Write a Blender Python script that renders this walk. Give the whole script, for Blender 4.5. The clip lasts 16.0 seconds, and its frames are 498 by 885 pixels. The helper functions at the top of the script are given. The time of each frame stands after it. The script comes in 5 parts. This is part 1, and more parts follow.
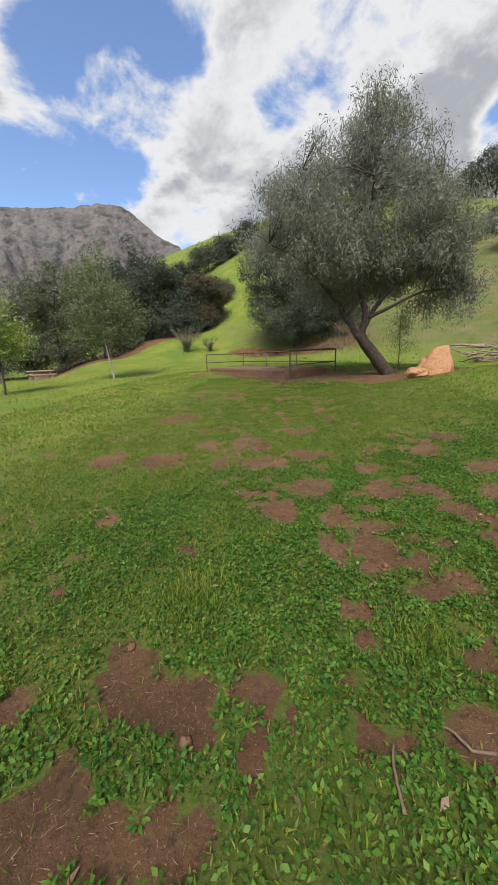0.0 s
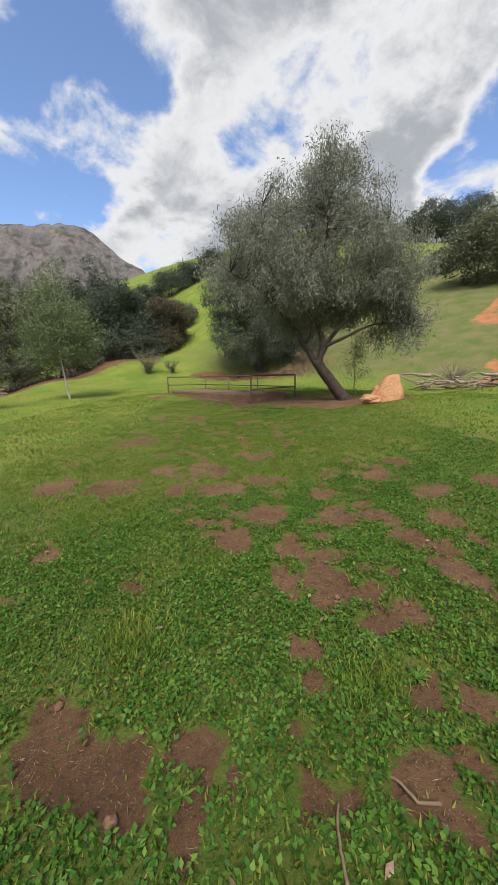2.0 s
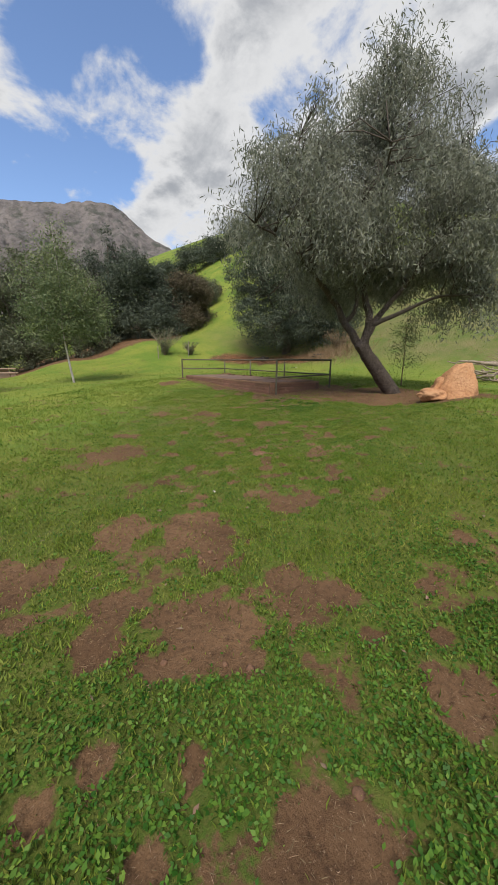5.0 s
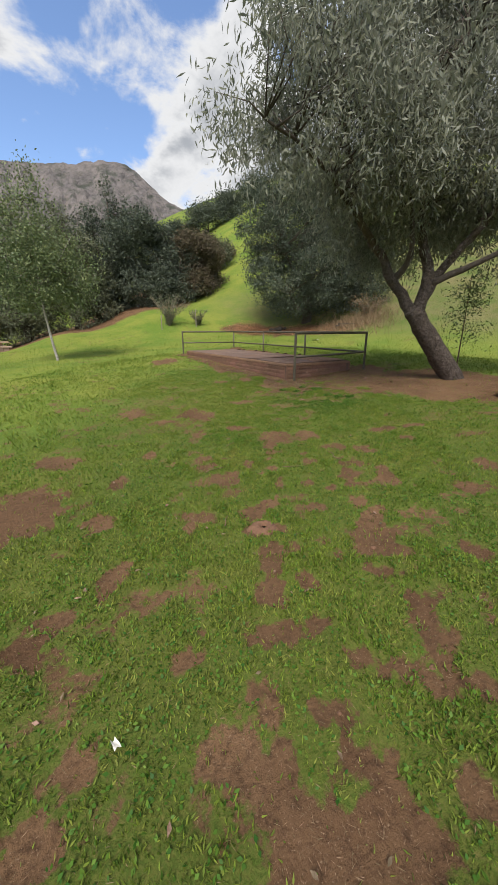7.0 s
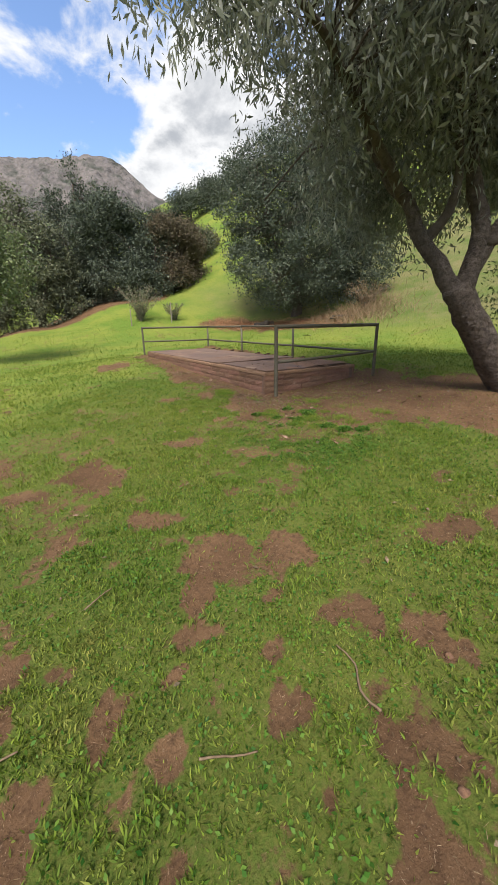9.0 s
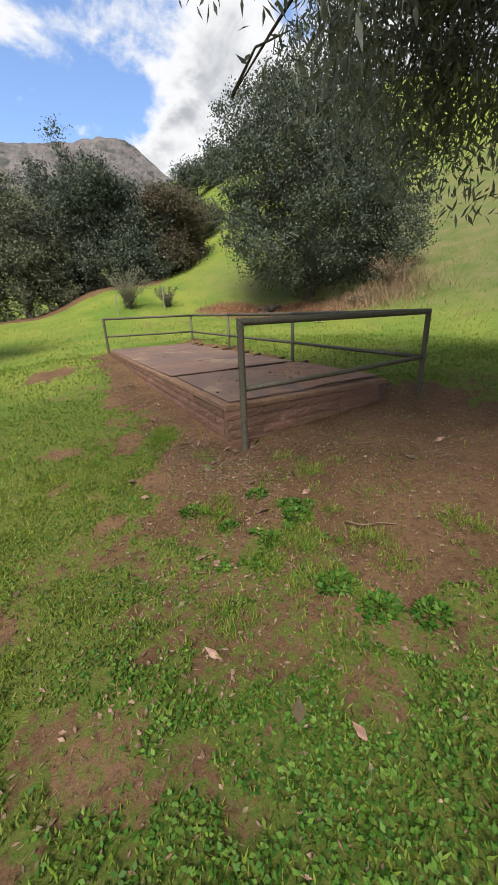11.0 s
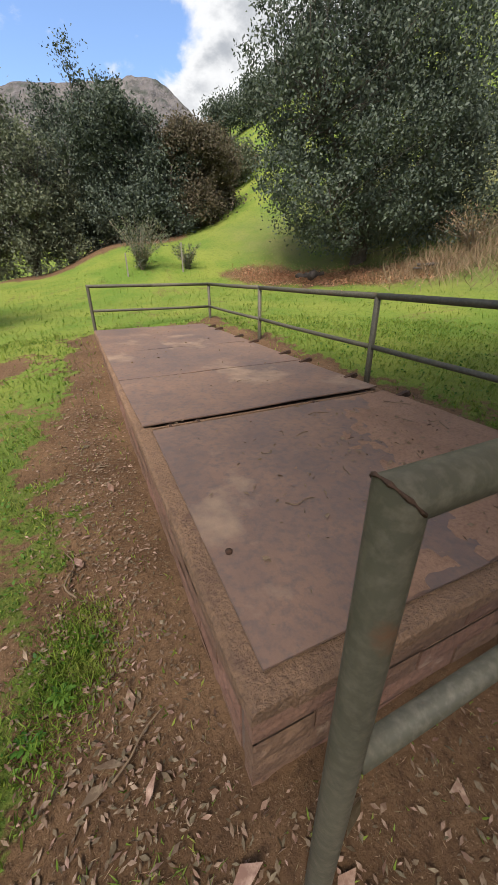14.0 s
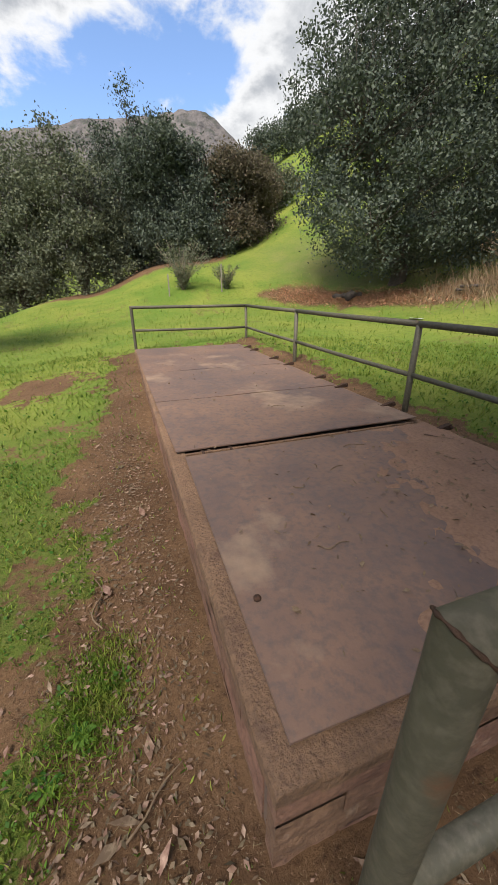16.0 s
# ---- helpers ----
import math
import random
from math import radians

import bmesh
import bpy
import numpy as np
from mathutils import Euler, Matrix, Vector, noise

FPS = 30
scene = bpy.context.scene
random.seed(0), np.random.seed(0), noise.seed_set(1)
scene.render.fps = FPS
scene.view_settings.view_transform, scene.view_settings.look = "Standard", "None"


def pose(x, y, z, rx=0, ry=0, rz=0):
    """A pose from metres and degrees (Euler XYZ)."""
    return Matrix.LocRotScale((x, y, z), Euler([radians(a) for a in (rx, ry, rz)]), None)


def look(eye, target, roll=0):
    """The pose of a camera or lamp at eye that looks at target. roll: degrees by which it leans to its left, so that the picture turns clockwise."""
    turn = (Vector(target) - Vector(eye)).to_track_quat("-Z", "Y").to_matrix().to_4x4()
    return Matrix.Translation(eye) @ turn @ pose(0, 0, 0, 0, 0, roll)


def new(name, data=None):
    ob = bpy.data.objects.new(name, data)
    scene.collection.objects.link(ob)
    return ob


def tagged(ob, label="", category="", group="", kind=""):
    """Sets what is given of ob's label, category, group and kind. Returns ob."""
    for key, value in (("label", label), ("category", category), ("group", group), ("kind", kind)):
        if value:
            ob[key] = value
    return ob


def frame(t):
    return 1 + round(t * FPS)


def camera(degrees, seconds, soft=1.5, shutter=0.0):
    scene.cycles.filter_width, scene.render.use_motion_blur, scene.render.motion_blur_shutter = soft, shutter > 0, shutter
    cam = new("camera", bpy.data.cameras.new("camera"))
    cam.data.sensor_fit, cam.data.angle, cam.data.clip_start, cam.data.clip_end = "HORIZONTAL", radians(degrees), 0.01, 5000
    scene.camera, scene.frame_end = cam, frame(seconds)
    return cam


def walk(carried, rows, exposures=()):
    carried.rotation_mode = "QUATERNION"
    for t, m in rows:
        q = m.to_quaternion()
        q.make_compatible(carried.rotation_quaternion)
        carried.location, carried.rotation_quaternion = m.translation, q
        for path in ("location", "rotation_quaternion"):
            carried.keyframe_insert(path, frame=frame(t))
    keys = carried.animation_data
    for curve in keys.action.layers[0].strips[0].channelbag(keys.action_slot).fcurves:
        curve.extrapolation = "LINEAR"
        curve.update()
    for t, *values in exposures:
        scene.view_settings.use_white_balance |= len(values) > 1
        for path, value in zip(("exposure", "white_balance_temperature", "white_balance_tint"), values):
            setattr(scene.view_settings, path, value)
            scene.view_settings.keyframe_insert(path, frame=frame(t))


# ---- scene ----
cam = camera(70.4, 16.0, soft=1.1)
PATH = [
    (0, (-8.354, -11.321, 0.881), (-7.372, -9.645, 0.405), -2.2),
    (0.5, (-8.282, -11.359, 0.88), (-7.068, -9.844, 0.396), -2.1),
    (1, (-8.216, -11.386, 0.878), (-7.007, -9.875, 0.372), -1.9),
    (1.5, (-8.231, -11.364, 0.91), (-7.062, -9.787, 0.531), -1.4),
    (2, (-8.269, -11.32, 0.91), (-7.096, -9.74, 0.552), -0.8),
    (2.5, (-8.289, -11.221, 0.878), (-6.971, -9.757, 0.532), -1.5),
    (3, (-8.058, -10.987, 0.821), (-6.861, -9.449, 0.37), -1.5),
    (3.5, (-7.748, -10.636, 0.837), (-6.605, -9.059, 0.382), -1.1),
    (4, (-7.489, -10.339, 0.98), (-6.162, -8.855, 0.793), -0.4),
    (4.5, (-7.146, -9.921, 1.028), (-6.043, -8.305, 0.615), 0.6),
    (4.7, (-7.028, -9.697, 0.982), (-5.961, -8.064, 0.541), 0.7),
    (6.8, (-5.373, -7.414, 1.078), (-4.342, -5.77, 0.592), -2.3),
    (7, (-5.225, -7.209, 1.11), (-4.271, -5.56, 0.502), -0.1),
    (7.5, (-4.769, -6.583, 1.086), (-3.829, -4.955, 0.403), -1.6),
    (8, (-4.217, -6.108, 1.085), (-3.239, -4.461, 0.51), -2.6),
    (8.5, (-3.803, -5.589, 1.067), (-2.849, -3.912, 0.538), -1.6),
    (9, (-3.339, -5.034, 1.063), (-2.361, -3.408, 0.433), -1.0),
    (9.2, (-3.136, -4.824, 1.097), (-2.145, -3.201, 0.478), -3.0),
    (11.3, (-1.062, -2.687, 1.128), (-0.208, -1.021, 0.426), -1.4),
    (11.5, (-0.901, -2.529, 1.126), (-0.056, -0.83, 0.496), -0.7),
    (12, (-0.553, -2.094, 1.148), (0.042, -0.312, 0.463), -0.9),
    (12.5, (-0.352, -1.609, 1.176), (0.069, 0.216, 0.474), -0.4),
    (13, (-0.194, -1.163, 1.211), (0.144, 0.664, 0.47), -1.0),
    (13.5, (-0.204, -0.752, 1.216), (0.303, 1.037, 0.478), -1.0),
    (14, (-0.199, -0.479, 1.244), (0.543, 1.164, 0.377), -0.5),
    (14.5, (-0.128, -0.448, 1.267), (0.458, 1.226, 0.342), -1.9),
    (15, (-0.144, -0.402, 1.28), (0.49, 1.26, 0.365), -0.4),
    (15.5, (-0.163, -0.405, 1.319), (0.536, 1.286, 0.511), 0.1),
    (16, (-0.187, -0.412, 1.32), (0.41, 1.327, 0.532), -0.3),
]
walk(cam, [(t, look(eye, target, roll)) for t, eye, target, roll in PATH], [
    (0, 0.36), (3, 0.36), (4, 0.4), (4.5, 0.2), (4.7, 0.2), (7, 0.38), (8, 0.55), (9, 0.65), (11.5, 0.52), (12, 0.42), (13, 0.45), (14, 0.62), (14.5, 0.76), (15.5, 0.78), (16, 0.58)])

# ---------------------------------------------------------------- light
SUN_AZ, SUN_EL = 222.0, 54.0


def toward(az, el):
    a, e = radians(az), radians(el)
    return Vector((math.sin(a) * math.cos(e), math.cos(a) * math.cos(e), math.sin(e)))


def sky_world():
    world = bpy.data.worlds.new("sky")
    scene.world = world
    world.use_nodes = True
    nt = world.node_tree
    nt.nodes.clear()
    node, link = nt.nodes.new, nt.links.new

    def math_node(op, a, b=None):
        n = node("ShaderNodeMath")
        n.operation = op
        for i, v in enumerate((a, b)):
            if v is None:
                continue
            if isinstance(v, (int, float)):
                n.inputs[i].default_value = v
            else:
                link(v, n.inputs[i])
        return n.outputs[0]

    def ramp(v, lo, hi, a=0.0, b=1.0):
        n = node("ShaderNodeMapRange")
        n.interpolation_type = "SMOOTHSTEP"
        link(v, n.inputs["Value"])
        for key, val in (("From Min", lo), ("From Max", hi), ("To Min", a), ("To Max", b)):
            n.inputs[key].default_value = val
        return n.outputs["Result"]

    coord = node("ShaderNodeTexCoord").outputs["Generated"]
    norm = node("ShaderNodeVectorMath")
    norm.operation = "NORMALIZE"
    link(coord, norm.inputs[0])
    way = norm.outputs["Vector"]
    sep = node("ShaderNodeSeparateXYZ")
    link(way, sep.inputs[0])
    lift = math_node("ADD", math_node("MAXIMUM", sep.outputs["Z"], 0.0), 0.32)
    comb = node("ShaderNodeCombineXYZ")
    link(math_node("DIVIDE", sep.outputs["X"], lift), comb.inputs[0])
    link(math_node("DIVIDE", sep.outputs["Y"], lift), comb.inputs[1])

    def cloud_noise(scale, detail, rough, w, distortion=0.0):
        n = node("ShaderNodeTexNoise")
        n.noise_dimensions = "4D"
        n.inputs["W"].default_value = w
        for key, val in (("Scale", scale), ("Detail", detail), ("Roughness", rough), ("Distortion", distortion)):
            n.inputs[key].default_value = val
        link(comb.outputs[0], n.inputs["Vector"])
        return n.outputs["Fac"]

    big = cloud_noise(2.2, 9, 0.58, 3.1, 0.25)
    fine = cloud_noise(7.0, 8, 0.62, 1.7, 0.3)
    cover = math_node("ADD", math_node("MULTIPLY", big, 1.0), math_node("ADD", math_node("MULTIPLY", fine, 0.55), 0.05))
    # openings of blue between the cloud banks: azimuth, elevation, radius in degrees
    gaps = ((16, 33, 6), (9, 30, 5), (6, 21, 5.5), (11, 25, 5), (-3, 19, 4.5), (-11, 17, 4.5),
            (65, 23, 3.2), (69, 27, 3), (73, 30, 3),
            (120, 50, 16), (200, 40, 20), (290, 45, 18), (330, 30, 12))
    total = None
    for az, el, r in gaps:
        d = node("ShaderNodeVectorMath")
        d.operation = "DOT_PRODUCT"
        link(way, d.inputs[0])
        d.inputs[1].default_value = toward(az, el)
        g = ramp(d.outputs["Value"], math.cos(radians(r * 1.9)), math.cos(radians(r * 0.2)))
        total = g if total is None else math_node("MAXIMUM", total, g)
    cover = math_node("SUBTRACT", cover, math_node("MULTIPLY", total, 0.33))
    mask = ramp(cover, 0.56, 0.72)
    shade = cloud_noise(3.4, 7, 0.6, 8.3, 0.4)
    thick = ramp(cover, 0.70, 0.88)
    grey = math_node("MULTIPLY", thick, ramp(shade, 0.30, 0.56))
    sky = node("ShaderNodeTexSky")
    sky.sky_type = "NISHITA"
    sky.sun_disc = False
    sky.sun_elevation, sky.sun_rotation = radians(SUN_EL), radians(SUN_AZ)
    sky.air_density, sky.dust_density, sky.ozone_density = 1.0, 0.6, 2.0
    tone = node("ShaderNodeMix")
    tone.data_type = "RGBA"
    link(grey, tone.inputs["Factor"])
    tone.inputs["A"].default_value = (7.3, 7.35, 7.45, 1)
    tone.inputs["B"].default_value = (3.7, 3.9, 4.25, 1)
    mix = node("ShaderNodeMix")
    mix.data_type = "RGBA"
    link(mask, mix.inputs["Factor"])
    clear = node("ShaderNodeMix")
    clear.data_type, clear.blend_type = "RGBA", "MULTIPLY"
    clear.inputs["Factor"].default_value = 1.0
    link(sky.outputs[0], clear.inputs["A"])
    clear.inputs["B"].default_value = (1.75, 1.8, 1.95, 1)
    link(clear.outputs["Result"], mix.inputs["A"])
    link(tone.outputs["Result"], mix.inputs["B"])
    back = node("ShaderNodeBackground")
    back.inputs["Strength"].default_value = 0.09
    link(mix.outputs["Result"], back.inputs["Color"])
    out = node("ShaderNodeOutputWorld")
    link(back.outputs[0], out.inputs["Surface"])


sky_world()
sun_data = bpy.data.lights.new("sun", "SUN")
sun_data.energy, sun_data.angle, sun_data.color = 4.1, radians(24), (1.0, 0.93, 0.81)
sun = new("sun", sun_data)
sun.matrix_world = look(toward(SUN_AZ, SUN_EL) * 50, (0, 0, 0))


# ---------------------------------------------------------------- materials
def surface(name, colors, scale=4.0, fine=40.0, rough=0.85, bump=0.3, bump_scale=None, metal=0.0, spec=0.3,
            spots=None, vary=0.0, island=False, translucent=0.0, bump_dist=0.02):
    """A worn surface: three colours over two noises, spots of a second stain, and fine relief."""
    m = bpy.data.materials.new(name)
    m.use_nodes = True
    nt = m.node_tree
    nt.nodes.clear()
    node, link = nt.nodes.new, nt.links.new
    coord = node("ShaderNodeTexCoord").outputs["Object"]
    if not island:
        geo_pos = node("ShaderNodeNewGeometry").outputs["Position"]
        coord = geo_pos

    def tex(s, d=6, w=0.0):
        n = node("ShaderNodeTexNoise")
        n.noise_dimensions = "4D"
        n.inputs["W"].default_value = w
        n.inputs["Scale"].default_value, n.inputs["Detail"].default_value = s, d
        n.inputs["Roughness"].default_value = 0.62
        link(coord, n.inputs["Vector"])
        return n.outputs["Fac"]

    def mixed(fac, a, b):
        n = node("ShaderNodeMix")
        n.data_type = "RGBA"
        link(fac, n.inputs["Factor"])
        for key, v in (("A", a), ("B", b)):
            if isinstance(v, tuple):
                n.inputs[key].default_value = (*v, 1)
            else:
                link(v, n.inputs[key])
        return n.outputs["Result"]

    def remap(v, lo, hi):
        n = node("ShaderNodeMapRange")
        n.inputs["From Min"].default_value, n.inputs["From Max"].default_value = lo, hi
        link(v, n.inputs["Value"])
        return n.outputs["Result"]

    col = mixed(remap(tex(scale), 0.35, 0.65), colors[0], colors[1])
    col = mixed(remap(tex(fine, 4, 2.0), 0.45, 0.75), col, colors[2])
    if spots:
        col = mixed(remap(tex(spots[1], 8, 5.0), spots[2], spots[2] + 0.12), col, spots[0])
    if vary:
        source = node("ShaderNodeNewGeometry").outputs["Random Per Island"] if island else node("ShaderNodeObjectInfo").outputs["Random"]
        hsv = node("ShaderNodeHueSaturation")
        link(remap2(nt, source, 1 - vary, 1 + vary), hsv.inputs["Value"])
        link(remap2(nt, source, 0.5 + vary * 0.06, 0.5 - vary * 0.06), hsv.inputs["Hue"])
        link(col, hsv.inputs["Color"])
        col = hsv.outputs["Color"]
    b = node("ShaderNodeBsdfPrincipled")
    link(col, b.inputs["Base Color"])
    b.inputs["Metallic"].default_value = metal
    b.inputs["Specular IOR Level"].default_value = spec
    link(remap2(nt, tex(fine * 0.5, 4, 9.0), rough - 0.12, min(1.0, rough + 0.12)), b.inputs["Roughness"])
    if bump:
        n = node("ShaderNodeBump")
        n.inputs["Strength"].default_value, n.inputs["Distance"].default_value = bump, bump_dist
        link(tex(bump_scale or fine, 8, 4.0), n.inputs["Height"])
        link(n.outputs[0], b.inputs["Normal"])
    shader = b.outputs[0]
    if translucent:
        tr = node("ShaderNodeBsdfTranslucent")
        link(col, tr.inputs["Color"])
        ms = node("ShaderNodeMixShader")
        ms.inputs[0].default_value = translucent
        link(shader, ms.inputs[1])
        link(tr.outputs[0], ms.inputs[2])
        shader = ms.outputs[0]
    out = node("ShaderNodeOutputMaterial")
    link(shader, out.inputs["Surface"])
    return m


def remap2(nt, v, lo, hi):
    n = nt.nodes.new("ShaderNodeMapRange")
    n.inputs["To Min"].default_value, n.inputs["To Max"].default_value = lo, hi
    nt.links.new(v, n.inputs["Value"])
    return n.outputs["Result"]


def ground_material():
    m = bpy.data.materials.new("meadow_soil")
    m.use_nodes = True
    nt = m.node_tree
    nt.nodes.clear()
    node, link = nt.nodes.new, nt.links.new
    pos = node("ShaderNodeNewGeometry").outputs["Position"]

    def tex(s, d=6, w=0.0, rough=0.6):
        n = node("ShaderNodeTexNoise")
        n.noise_dimensions = "4D"
        n.inputs["W"].default_value = w
        n.inputs["Scale"].default_value, n.inputs["Detail"].default_value, n.inputs["Roughness"].default_value = s, d, rough
        link(pos, n.inputs["Vector"])
        return n.outputs["Fac"]

    def remap(v, lo, hi, a=0.0, b=1.0):
        n = node("ShaderNodeMapRange")
        for key, val in (("From Min", lo), ("From Max", hi), ("To Min", a), ("To Max", b)):
            n.inputs[key].default_value = val
        link(v, n.inputs["Value"])
        return n.outputs["Result"]

    def mixed(fac, a, b):
        n = node("ShaderNodeMix")
        n.data_type = "RGBA"
        link(fac, n.inputs["Factor"])
        for key, v in (("A", a), ("B", b)):
            if isinstance(v, tuple):
                n.inputs[key].default_value = (*v, 1)
            else:
                link(v, n.inputs[key])
        return n.outputs["Result"]

    soil = mixed(remap(tex(1.3), 0.35, 0.65), (0.096, 0.053, 0.028), (0.178, 0.104, 0.056))
    soil = mixed(remap(tex(26, 8, 1.0, 0.7), 0.48, 0.66), soil, (0.068, 0.038, 0.021))
    soil = mixed(remap(tex(120, 3, 2.0), 0.60, 0.70), soil, (0.25, 0.17, 0.11))
    turf = mixed(remap(tex(0.55, 5, 3.0), 0.38, 0.62), (0.105, 0.17, 0.024), (0.185, 0.215, 0.038))
    turf = mixed(remap(tex(9, 8, 4.0), 0.5, 0.8), turf, (0.055, 0.09, 0.016))
    turf = mixed(remap(tex(34, 5, 6.0), 0.56, 0.72), turf, (0.26, 0.215, 0.08))
    # near the way the turf colour carries thatch plus painted shade between the blades
    thatch_shade = node("ShaderNodeAttribute")
    thatch_shade.attribute_name = "thatch_shade"
    turf = mixed(remap(thatch_shade.outputs["Fac"], 0.0, 1.0, 0.0, 0.65), turf, mixed(remap(tex(70, 5, 15.0), 0.4, 0.62), (0.042, 0.072, 0.012), (0.105, 0.10, 0.028)))
    dry = node("ShaderNodeAttribute")
    dry.attribute_name = "dry"
    slope = mixed(remap(tex(0.9, 9, 13.0, 0.68), 0.36, 0.62), (0.078, 0.115, 0.026), (0.155, 0.14, 0.062))
    turf = mixed(dry.outputs["Fac"], turf, slope)
    attr = node("ShaderNodeAttribute")
    attr.attribute_name = "bare"
    edge = node("ShaderNodeMath")
    edge.operation = "ADD"
    link(attr.outputs["Fac"], edge.inputs[0])
    link(remap(tex(22, 8, 7.0, 0.7), 0.25, 0.75, -0.5, 0.5), edge.inputs[1])
    col = mixed(remap(edge.outputs[0], 0.36, 0.58), turf, soil)
    orange = node("ShaderNodeAttribute")
    orange.attribute_name = "clay"
    clay = mixed(remap(tex(1.8, 8, 8.0), 0.4, 0.65), (0.36, 0.155, 0.065), (0.24, 0.12, 0.06))
    edge2 = node("ShaderNodeMath")
    edge2.operation = "ADD"
    link(orange.outputs["Fac"], edge2.inputs[0])
    link(remap(tex(2.2, 8, 9.0, 0.7), 0.25, 0.75, -0.4, 0.4), edge2.inputs[1])
    col = mixed(remap(edge2.outputs[0], 0.4, 0.6), col, clay)
    b = node("ShaderNodeBsdfPrincipled")
    link(col, b.inputs["Base Color"])
    b.inputs["Roughness"].default_value = 0.95
    b.inputs["Specular IOR Level"].default_value = 0.15
    n = node("ShaderNodeBump")
    n.inputs["Strength"].default_value, n.inputs["Distance"].default_value = 0.9, 0.03
    link(tex(38, 10, 11.0, 0.72), n.inputs["Height"])
    link(n.outputs[0], b.inputs["Normal"])
    out = node("ShaderNodeOutputMaterial")
    link(b.outputs[0], out.inputs["Surface"])
    return m


M_GROUND = ground_material()
M_GRASS = surface("grass_blade", ((0.115, 0.205, 0.024), (0.185, 0.245, 0.036), (0.28, 0.28, 0.075)), 0.9, 7, 0.65, 0, vary=0.25, island=True, translucent=0.35, spec=0.2)
M_CLOVER = surface("broad_leaf_weed", ((0.044, 0.118, 0.014), (0.07, 0.158, 0.021), (0.115, 0.20, 0.036)), 2.2, 9, 0.55, 0, vary=0.4, island=True, translucent=0.3, spec=0.18)
M_STRAW = surface("dry_straw", ((0.22, 0.155, 0.085), (0.16, 0.105, 0.062), (0.31, 0.24, 0.14)), 2, 20, 0.8, 0, vary=0.4, island=True)
M_DRYLEAF = surface("fallen_leaf", ((0.16, 0.105, 0.065), (0.10, 0.062, 0.04), (0.32, 0.24, 0.165)), 3, 30, 0.7, 0, vary=0.45, island=True)
M_OAKLITTER = surface("oak_leaf_litter", ((0.36, 0.20, 0.10), (0.28, 0.14, 0.07), (0.47, 0.31, 0.18)), 1, 20, 0.8, 0, vary=0.4, island=True)
M_EUCLEAF = surface("gum_leaf", ((0.165, 0.18, 0.135), (0.24, 0.252, 0.195), (0.31, 0.318, 0.262)), 1.5, 6, 0.5, 0, vary=0.35, island=True, translucent=0.45, spec=0.35)
M_OAKLEAF = surface("oak_leaf", ((0.046, 0.062, 0.044), (0.086, 0.106, 0.074), (0.135, 0.157, 0.114)), 1.9, 7, 0.58, 0, vary=0.45, island=True, translucent=0.2, spec=0.28)
M_OAKLEAF2 = surface("grey_oak_leaf", ((0.085, 0.10, 0.06), (0.13, 0.145, 0.085), (0.19, 0.195, 0.13)), 1.2, 5, 0.6, 0, vary=0.3, island=True, translucent=0.22, spec=0.22)
M_BROWNLEAF = surface("brown_twiggy_leaf", ((0.12, 0.10, 0.07), (0.15, 0.12, 0.08), (0.10, 0.10, 0.06)), 0.5, 3, 0.75, 0, vary=0.3, island=True, translucent=0.35, spec=0.1)
M_SAPLEAF = surface("sapling_leaf", ((0.10, 0.145, 0.06), (0.14, 0.18, 0.075), (0.19, 0.215, 0.11)), 0.5, 3, 0.5, 0, vary=0.35, island=True, translucent=0.2)
M_LIMELEAF = surface("spring_leaf", ((0.18, 0.27, 0.05), (0.24, 0.32, 0.06), (0.28, 0.34, 0.10)), 0.5, 3, 0.5, 0, vary=0.3, island=True, translucent=0.3)
M_BARK = surface("gum_bark", ((0.075, 0.058, 0.048), (0.14, 0.112, 0.094), (0.028, 0.021, 0.018)), 6, 20, 0.95, 1.0, 13, spots=((0.24, 0.21, 0.18), 8, 0.62), bump_dist=0.12)
M_DARKBARK = surface("oak_bark", ((0.07, 0.055, 0.045), (0.11, 0.09, 0.075), (0.045, 0.035, 0.03)), 4, 20, 0.95, 0.8, 14, bump_dist=0.04)
M_WHITEBARK = surface("pale_bark", ((0.29, 0.27, 0.245), (0.38, 0.36, 0.33), (0.14, 0.125, 0.11)), 3, 14, 0.85, 0.4)
M_DEADWOOD = surface("dead_wood", ((0.23, 0.18, 0.14), (0.33, 0.27, 0.21), (0.13, 0.10, 0.08)), 4, 22, 0.9, 0.7, 18)
M_TWIG = surface("brown_twig", ((0.12, 0.078, 0.05), (0.17, 0.115, 0.07), (0.22, 0.16, 0.10)), 5, 40, 0.85, 0.3)
M_STEEL = surface("painted_pipe", ((0.068, 0.062, 0.043), (0.092, 0.083, 0.057), (0.14, 0.12, 0.088)), 6, 45, 0.6, 0.16, 60, metal=0.15, spec=0.4, spots=((0.13, 0.07, 0.04), 9, 0.60), bump_dist=0.006)
M_RUST = surface("rusty_weld", ((0.05, 0.03, 0.02), (0.09, 0.045, 0.028), (0.025, 0.018, 0.015)), 14, 80, 0.85, 0.6, 90, metal=0.2, bump_dist=0.01)
M_PLATE = surface("rusted_steel_plate", ((0.12, 0.082, 0.071), (0.205, 0.122, 0.085), (0.098, 0.077, 0.072)), 1.7, 26, 0.72, 0.3, 70, metal=0.0, spec=0.25, spots=((0.26, 0.178, 0.125), 1.5, 0.56), bump_dist=0.006)
